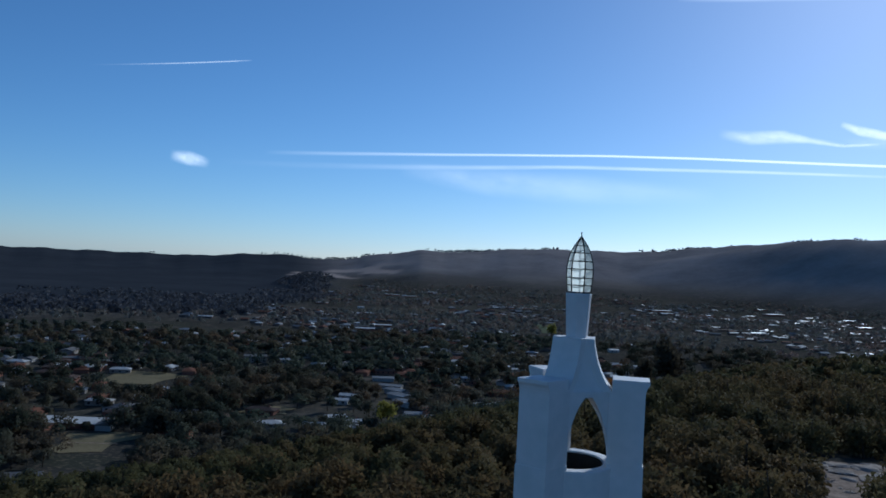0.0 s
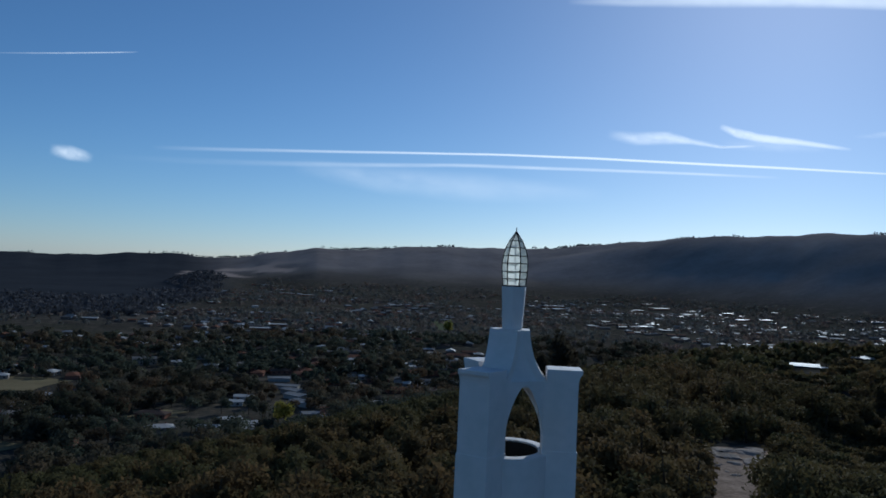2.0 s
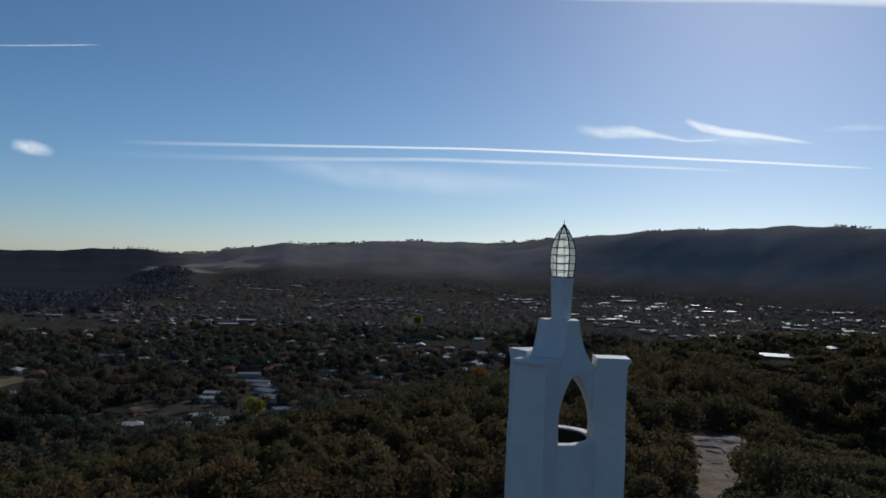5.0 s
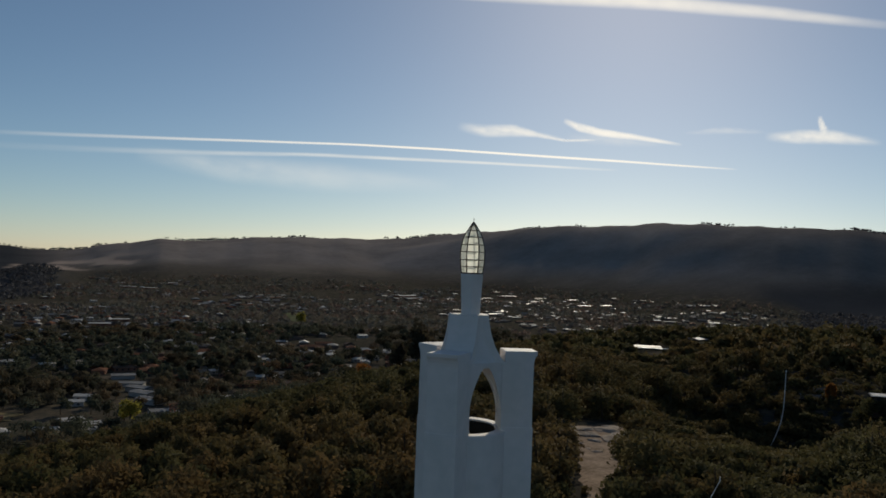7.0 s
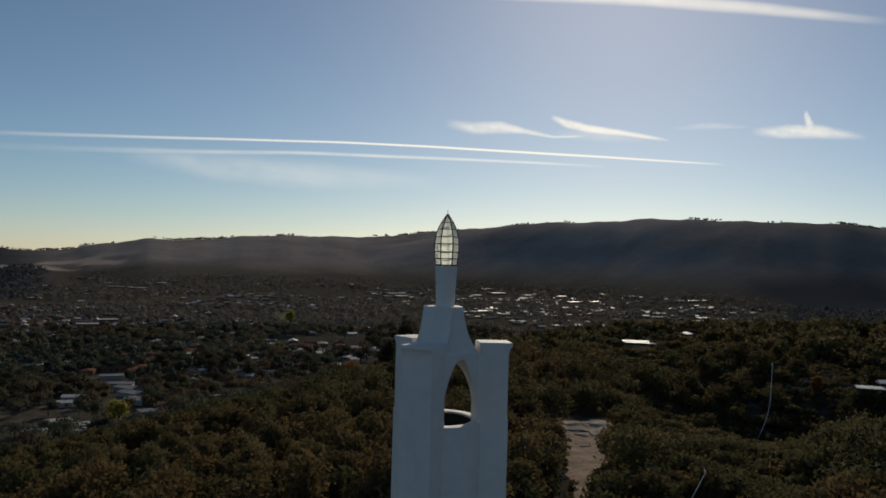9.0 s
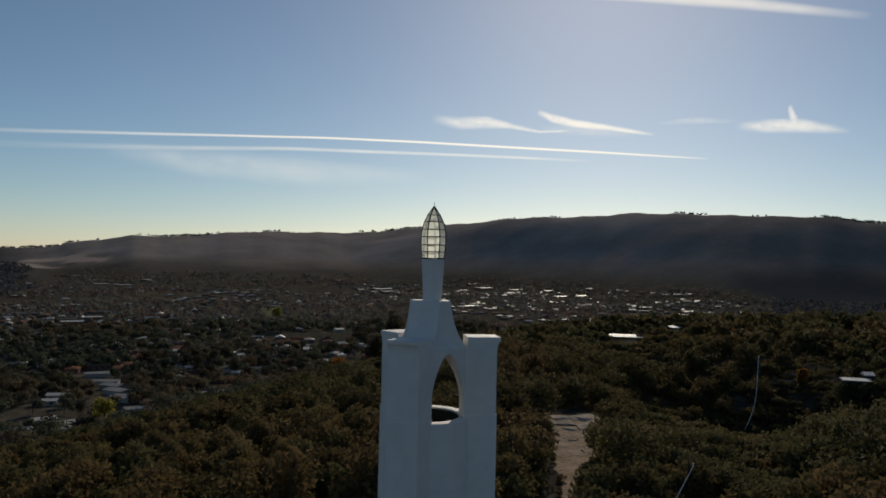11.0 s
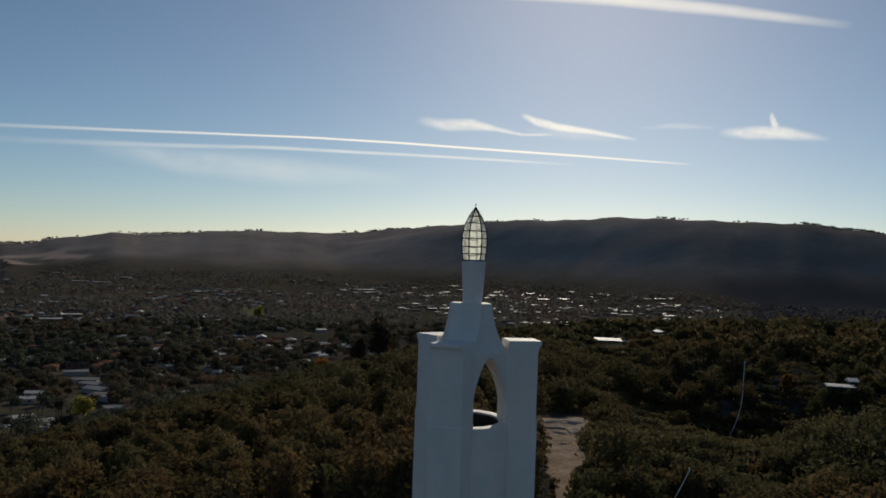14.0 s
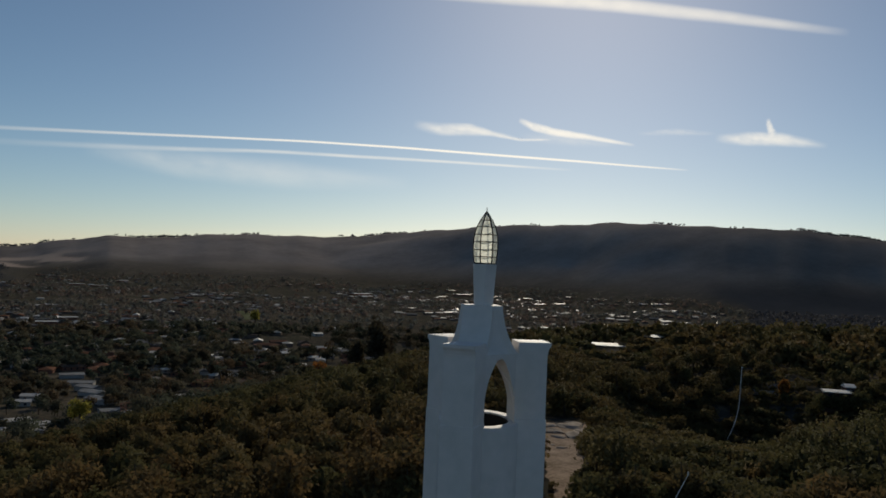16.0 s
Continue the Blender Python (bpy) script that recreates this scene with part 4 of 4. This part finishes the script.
def gable(bm, long, deep, eave, rise, over, hip):
    """A pitched roof with overhanging eaves, hipped or gabled, 0.18 m thick at the edges."""
    x, y, z = long / 2 + over, deep / 2 + over, eave
    r = x - (y if hip else 0.0)
    low = [bm.verts.new(p) for p in ((-x, -y, z - 0.18), (x, -y, z - 0.18), (x, y, z - 0.18), (-x, y, z - 0.18))]
    up = [bm.verts.new(p) for p in ((-x, -y, z), (x, -y, z), (x, y, z), (-x, y, z))]
    a, b = bm.verts.new((-r, 0, z + rise)), bm.verts.new((r, 0, z + rise))
    bm.faces.new(low[::-1])
    for i in range(4):
        j = (i + 1) % 4
        bm.faces.new((low[i], low[j], up[j], up[i]))
    bm.faces.new((up[0], up[1], b, a))
    bm.faces.new((up[2], up[3], a, b))
    bm.faces.new((up[1], up[2], b))
    bm.faces.new((up[3], up[0], a))


def house(long, deep, eave, rise, roof, wall, hip, label, category="house", rows=1):
    h = tagged(new("house" if category == "house" else "shed"), label, category)
    bm = bmesh.new()
    box(bm, -long / 2, long / 2, -deep / 2, deep / 2, -1.2, eave - 0.1)
    walls = part("wall", bm, wall, h)
    bm = bmesh.new()
    gable(bm, long, deep, eave, rise * 0.6, 0.5, hip)
    top = part("roof", bm, roof, h)
    if hip or rise > 1.6:
        bm = bmesh.new()
        box(bm, long * 0.2, long * 0.2 + 0.7, -0.35 + deep * 0.12, 0.35 + deep * 0.12, eave + rise * 0.2, eave + rise * 0.6 + 0.7)
        part("chimney", bm, WALLS[1], top, "brick chimney")
    n = max(2, int(long / 4.5))
    for level in range(rows):
        for i in range(n):
            bm = bmesh.new()
            x = (i + 0.5) / n * long - long / 2
            box(bm, x - 0.75, x + 0.75, -deep / 2 - 0.05, -deep / 2 + 0.03, 0.9 + 2.7 * level, 2.1 + 2.7 * level)
            part("window", bm, PANE, walls)
    return h


def carport(white_roof):
    """A flat white roof with a deep edge on six posts that stand down the slope."""
    port = tagged(new("carport"), "open carport with a flat white roof on dark posts", "carport")
    bm = bmesh.new()
    box(bm, -4.2, 4.2, -1.6, 1.6, 2.3, 2.5)
    bevel(bm, 0.02, 1)
    part("roof", bm, white_roof, port)
    for x in (-4.0, 0, 4.0):
        for y in (-1.4, 1.4):
            bm = bmesh.new()
            box(bm, x - 0.06, x + 0.06, y - 0.06, y + 0.06, -2.5, 2.3)
            part("post", bm, STEEL, port)
    return port


def add_far(bm, rng, x, y, long, deep, eave, rise, roof, turn):
    """One far building with a pitched roof, added to a block of many."""
    one = bmesh.new()
    box(one, -long / 2, long / 2, -deep / 2, deep / 2, -1.5, eave - 0.05)
    for f in one.faces:
        f.material_index = 5
    gable(one, long, deep, eave, rise, 0.5, bool(rng.randint(0, 2)) and long > deep + 2)
    for f in list(one.faces)[6:]:
        f.material_index = roof
    one.transform(pose(x, y, bed(x, y), 0, 0, turn))
    me = bpy.data.meshes.new("tmp")
    one.to_mesh(me)
    one.free()
    bm.from_mesh(me)
    bpy.data.meshes.remove(me)


def bed(x, y):
    return float(height(x, y))


def town():
    kinds = [
        house(15, 9, 3.0, 2.4, ROOFS[0], WALLS[0], True, "low cream house with a pale metal hip roof"),
        house(17, 10, 3.0, 2.6, ROOFS[2], WALLS[1], True, "red brick house with a terracotta hip roof"),
        house(14, 8, 3.0, 2.2, ROOFS[1], WALLS[2], False, "white boarded house with a grey gable roof"),
        house(18, 10, 3.0, 2.5, ROOFS[3], WALLS[1], True, "brick house with a brown tiled hip roof"),
        house(12, 8, 3.0, 1.8, ROOFS[0], WALLS[2], False, "small white house with a pale metal gable roof"),
        house(20, 11, 5.6, 2.2, ROOFS[1], WALLS[0], False, "two-storey rendered house with a grey metal roof", rows=2),
    ]
    sheds = [
        house(38, 18, 3.2, 0.35, ROOFS[0], WALLS[1], False, "long low building with a white metal roof", "building", 0),
        house(60, 24, 5.0, 0.5, ROOFS[0], WALLS[1], False, "large flat shed with a bright metal roof", "building", 0),
        house(30, 14, 3.4, 0.8, ROOFS[1], WALLS[1], False, "brick hall with a grey metal roof", "building", 0),
        house(26, 12, 3.2, 1.6, ROOFS[0], WALLS[1], False, "brick shop with a pale pitched metal roof", "building", 0),
    ]
    unit = house(17, 10, 3.0, 1.6, ROOFS[4], WALLS[2], False, "long low building with a dull grey metal roof", "building", 0)
    used = set()

    def stand(proto, x, y, turn, group):
        m = pose(x, y, bed(x, y), 0, 0, turn)
        if proto not in used:
            used.add(proto)
            proto.matrix_basis = m
            one = proto
        else:
            one = copy_thing(proto, m)
        tagged(one, group=group)
        return one

    # buildings that can be told apart: kind, place and turn
    for kind, x, y, turn in (
        (sheds[0], -208, 452, 4), (sheds[2], -190, 505, -12), (sheds[0], -300, 660, 8), (sheds[2], -285, 700, -4), (sheds[2], -335, 712, 5), (kinds[2], -176, 330, 20),
        (unit, -57, 700, 8), (unit, -47, 655, -10), (unit, -40, 625, -40), (unit, -36, 598, -44), (unit, -30, 565, -46), (unit, -20, 520, 12), (kinds[4], -70, 500, 30), (kinds[4], -58, 487, 20), (kinds[4], -76, 560, 5),
        (kinds[4], -72, 585, -8), (kinds[0], -105, 474, 25), (kinds[3], -118, 515, -10), (kinds[0], 20, 562, 5), (kinds[4], 30, 570, 40), (kinds[5], -186, 785, 15), (kinds[0], -155, 790, 20),
    ):
        stand(kind, -5 + 0.966 * (x + 5), -18 + 0.966 * (y + 18), turn, "buildings that stand out in the town")
    # pale roofs farther out, with the shops and sheds under the ranges
    for kind, x, y, turn in (
        (kinds[0], -141, 1259, 10), (sheds[3], -103, 1242, 12), (kinds[0], -154, 1217, -15), (sheds[3], -120, 1153, 6), (kinds[4], -78, 1146, 30), (kinds[1], -27, 1367, -5), (kinds[0], -56, 1176, 14), (kinds[4], -186, 1044, 40),
        (kinds[0], -172, 1050, -20), (sheds[0], -164, 2270, 8), (sheds[3], -198, 2446, -6), (sheds[0], -108, 2224, 15), (sheds[3], -59, 2392, 0), (sheds[0], -85, 2600, 6), (sheds[3], -279, 1783, -12), (kinds[4], -186, 1704, 25),
        (sheds[1], 540, 2168, 20), (sheds[0], 877, 2388, 14), (sheds[0], 525, 2060, 24), (sheds[3], 636, 2095, 10), (sheds[1], 851, 2228, 28), (sheds[3], 821, 1782, 35), (sheds[0], 919, 1876, 20),
    ):
        if bed(x, y) < -57:
            stand(kind, x, y, turn, "pale roofs in the town centre")
    for kind, x, y, turn in (
        (sheds[0], 985, 1891, 30), (sheds[3], 906, 1671, 22), (sheds[3], 1077, 1913, 40), (sheds[0], 1300, 2200, 30), (sheds[3], 1111, 1647, 28), (kinds[0], 1411, 1912, 35), (kinds[4], 1468, 1924, 20), (kinds[0], 1380, 1880, 45),
        (kinds[4], 199, 1022, 15), (kinds[0], 197, 858, 5), (kinds[4], 248, 1125, -20), (sheds[3], 700, 1980, 18), (sheds[3], 760, 2140, 12), (sheds[0], 980, 2080, 26),
    ):
        if bed(x, y) < -57:
            stand(kind, x, y, turn, "pale roofs in the town centre")
    # white roofs among the trees on the hill
    white_roof = material("white_metal_roof", (0.74, 0.71, 0.66), 0.6, 0, 0.8, 0.5, 0, 5)
    cottage = house(6.4, 5.2, 2.5, 0.55, white_roof, DARK_WALL, False, "small brick cottage with a white roof among the trees")
    gabled = house(5.6, 5.6, 2.4, 1.0, white_roof, DARK_WALL, False, "gabled cottage with a white roof among the trees")
    dull = house(5.0, 4.0, 2.3, 1.3, ROOFS[1], DARK_WALL, False, "small brick cottage with a dull grey roof")
    port = carport(white_roof)
    for x, y, turn, lift, grow, kind in (
        (123.5, 204, -26, -1.4, (1.05, 0.7, 0.9), cottage), (119.5, 199, -30, -1.5, (0.95, 0.9, 1), port), (124.5, 197, -27, -1.95, (0.55, 0.8, 1), port), (137, 212, -20, -1.3, (0.9, 0.9, 0.9), dull), (153, 224, 24, -1.4, (1, 1, 0.8), gabled),
        (120.3, 111, -36, 2.7, (0.7, 0.7, 0.8), cottage), (121.5, 106, -44, -2.2, (0.5, 0.5, 1), port), (117, 128, -34, -1.9, (0.9, 0.8, 0.9), dull), (121.5, 130, -45, -1.9, (0.7, 0.7, 0.9), dull), (123.8, 111.5, -30, 2.5, (0.3, 0.5, 0.8), gabled),
    ):
        one = stand(kind, x, y, turn, "houses on the wooded hill")
        one.location.z += lift
        one.scale = grow
        if lift > 0 and kind is not port:
            bm = bmesh.new()
            box(bm, -2.9, 2.9, -2.5, 2.5, -3.9 - lift, -1.2)
            part("undercroft", bm, DARK_WALL, one, "brick undercroft on the slope")
    # the streets of houses, the nearest each a thing of its own
    xy, rng = scatter(41, 7200, 430, 3250, -34, 54, 0.6)
    free = (bushy(xy[:, 0], xy[:, 1]) < 0.02) & (height(xy[:, 0], xy[:, 1]) < -57) & (wave(xy[:, 0], xy[:, 1], 150, 9) > -0.3) & (wave(xy[:, 0], xy[:, 1], 60, 47) > -0.55) & open_ground(xy) & suburbs(xy)
    xy = xy[free]
    xy = xy[np.argsort(np.hypot(xy[:, 0], xy[:, 1]))]
    taken, solid, rest = [], [], []
    for x, y in xy:
        if any(abs(x - a) < 17 and abs(y - b) < 15 for a, b in taken[-60:]):
            continue
        taken.append((x, y))
        (solid if len(solid) < 250 else rest).append((x, y))
    for x, y in solid:
        k = int(rng.choice(6, p=(0.2, 0.22, 0.2, 0.24, 0.12, 0.02)))
        stand(kinds[k], x, y, 12 * float(wave(x, y, 300, 10)) + 90 * int(rng.randint(0, 2)) + float(rng.normal(0, 6)), "houses of the town")
    for some in (rest[0::3], rest[1::3], rest[2::3]):
        bm = bmesh.new()
        for x, y in some:
            add_far(bm, rng, x, y, float(rng.uniform(10, 19)) * (1.8 if rng.uniform() < 0.08 else 1), float(rng.uniform(8, 11)), float(rng.uniform(2.4, 3.2)), float(rng.uniform(1.2, 2.2)), int(rng.choice(5, p=(0.1, 0.25, 0.2, 0.17, 0.28))), float(rng.choice((0, 90))) + 14 * float(wave(x, y, 300, 10)) + float(rng.normal(0, 8)))
        tagged(obj("far_houses", bm, (*ROOFS, FAR_WALL)), "distant suburban houses with pale and dark roofs", "houses", kind="stuff")
    # the business quarter: bright flat sheds close together
    xy, rng = scatter(43, 260, 1500, 3150, 3, 38, 0.7)
    bm = bmesh.new()
    for x, y in xy[(height(xy[:, 0], xy[:, 1]) < -57) & (wave(xy[:, 0], xy[:, 1], 130, 46) > -0.25)]:
        add_far(bm, rng, x, y, float(rng.uniform(8, 17)) + 48 * float(rng.uniform()) ** 5, float(rng.uniform(7, 16)), float(rng.uniform(2.5, 4.2)), float(rng.uniform(0.3, 1.8)), int(rng.choice(5, p=(0.17, 0.24, 0.12, 0.12, 0.35))), 25 * float(wave(x, y, 250, 44)) + float(rng.normal(12, 10)))
    tagged(obj("far_sheds", bm, (*ROOFS, FAR_WALL)), "cluster of bright flat-roofed buildings in the town centre", "buildings", kind="stuff")


town()


def paddock(name, label, corners, mat, lift=0.3, wander=2.5):
    """A patch of dry grass lying on the ground."""
    c = np.array(corners, float)
    n = 14
    v, f = [], []
    for i in range(n + 1):
        for j in range(n + 1):
            a, b = i / n, j / n
            p = (1 - a) * ((1 - b) * c[0] + b * c[1]) + a * ((1 - b) * c[3] + b * c[2])
            p = p + wander * np.array([math.sin(5 * a + 9 * b), math.cos(7 * b - 4 * a)])
            v.append((p[0], p[1], bed(*p) + lift))
    for i in range(n):
        for j in range(n):
            k = i * (n + 1) + j
            f.append((k, k + 1, k + n + 2, k + n + 1))
    return tagged(new(name, raw_mesh(name, v, f, mat)), label, "field", kind="structure")


def road(name, label, line, wide):
    """A sealed street draped on the ground."""
    pts = []
    for (ax, ay), (bx, by) in zip(line, line[1:]):
        n = max(2, int(math.hypot(bx - ax, by - ay) / 15))
        pts += [(ax + (bx - ax) * i / n, ay + (by - ay) * i / n) for i in range(n)]
    pts.append(line[-1])
    p = np.array(pts, float)
    for _ in range(3):
        p[1:-1] = (p[:-2] + 2 * p[1:-1] + p[2:]) / 4
    v, f = [], []
    for i in range(len(p)):
        d = p[min(i + 1, len(p) - 1)] - p[max(i - 1, 0)]
        d = np.array([-d[1], d[0]]) / np.hypot(*d)
        for k in (-1, -0.33, 0.33, 1):
            q = p[i] + d * k * wide / 2
            v.append((q[0], q[1], bed(*q) + 0.25))
    for i in range(len(p) - 1):
        for j in range(3):
            f.append((i * 4 + j, i * 4 + j + 1, i * 4 + j + 5, i * 4 + j + 4))
    return tagged(new(name, raw_mesh(name, v, f, ASPHALT)), label, "road", kind="structure")


for lane in ROADS:
    road("road", "pale worn street through the suburbs", lane, 7)
DRY = material("dry_grass", (0.27, 0.215, 0.115), 0.95, 0, 0.05, 0.35, 0, 12)
LAWN = material("green_grass", (0.1, 0.115, 0.05), 0.95, 0, 0.05, 0.35, 0, 12)
paddock("dry_field", "mown dry playing field among trees", [(-190, 372), (-165, 378), (-159, 426), (-192, 418)], DRY)
paddock("field_path", "pale path across a dry playing field", [(-187, 394), (-163, 397), (-163, 398.2), (-187, 395.2)], GRAVEL, 0.34, 0.1)
paddock("dry_field", "bare tan yard between gardens", [(-258, 590), (-215, 582), (-205, 640), (-256, 650)], DRY)
paddock("dry_field", "dry brown yard beside a blue roof", [(-130, 495), (-100, 492), (-98, 520), (-128, 522)], DRY)
paddock("green_field", "strip of green park grass", [(140, 1290), (165, 1290), (185, 1500), (150, 1500)], LAWN)
paddock("dry_field", "dry brown verge between the gardens", [(-60, 1020), (60, 1010), (62, 1040), (-58, 1052)], DRY, 0.3, 4)

# ---- pale crooked poles standing out of the gully ----


def crooked_pole(x, y, z, fall, lean, bend, thick):
    """A thin weathered pole with a small cap, straight above and leaning away at its foot."""
    pole = tagged(new("pole"), "thin pale bent pole rising out of dark scrub", "pole")
    pole.location = (x, y, z)
    bm = bmesh.new()
    n, k = 16, 6
    rows = []
    for i in range(n + 1):
        s = i / n
        r = thick * (1 + 0.4 * s)
        px, pz = -lean * s - bend * max(0.0, s - 0.35) ** 2, -fall * s
        rows.append([bm.verts.new((px + r * math.cos(6.283 * j / k), r * math.sin(6.283 * j / k), pz)) for j in range(k)])
    for a, b in zip(rows, rows[1:]):
        for j in range(k):
            bm.faces.new((a[j], a[(j + 1) % k], b[(j + 1) % k], b[j]))
    bm.faces.new(rows[0])
    part("shaft", bm, POLE, pole)
    bm = bmesh.new()
    bmesh.ops.create_cone(bm, cap_ends=True, segments=8, radius1=thick * 2, radius2=thick * 1.4, depth=0.3, matrix=Matrix.Translation((0, 0, 0.12)))
    part("cap", bm, POLE, pole, "pale cap")


POLE = material("weathered_pale_wood", (0.72, 0.69, 0.63), 0.6, 0, 1.5, 0.3, 0.2)
crooked_pole(100.3, 114.0, 4.3, 17.0, 0.8, 11.0, 0.075)
crooked_pole(33.6, 38.1, 5.95, 6.4, 3.9, 0.0, 0.035)
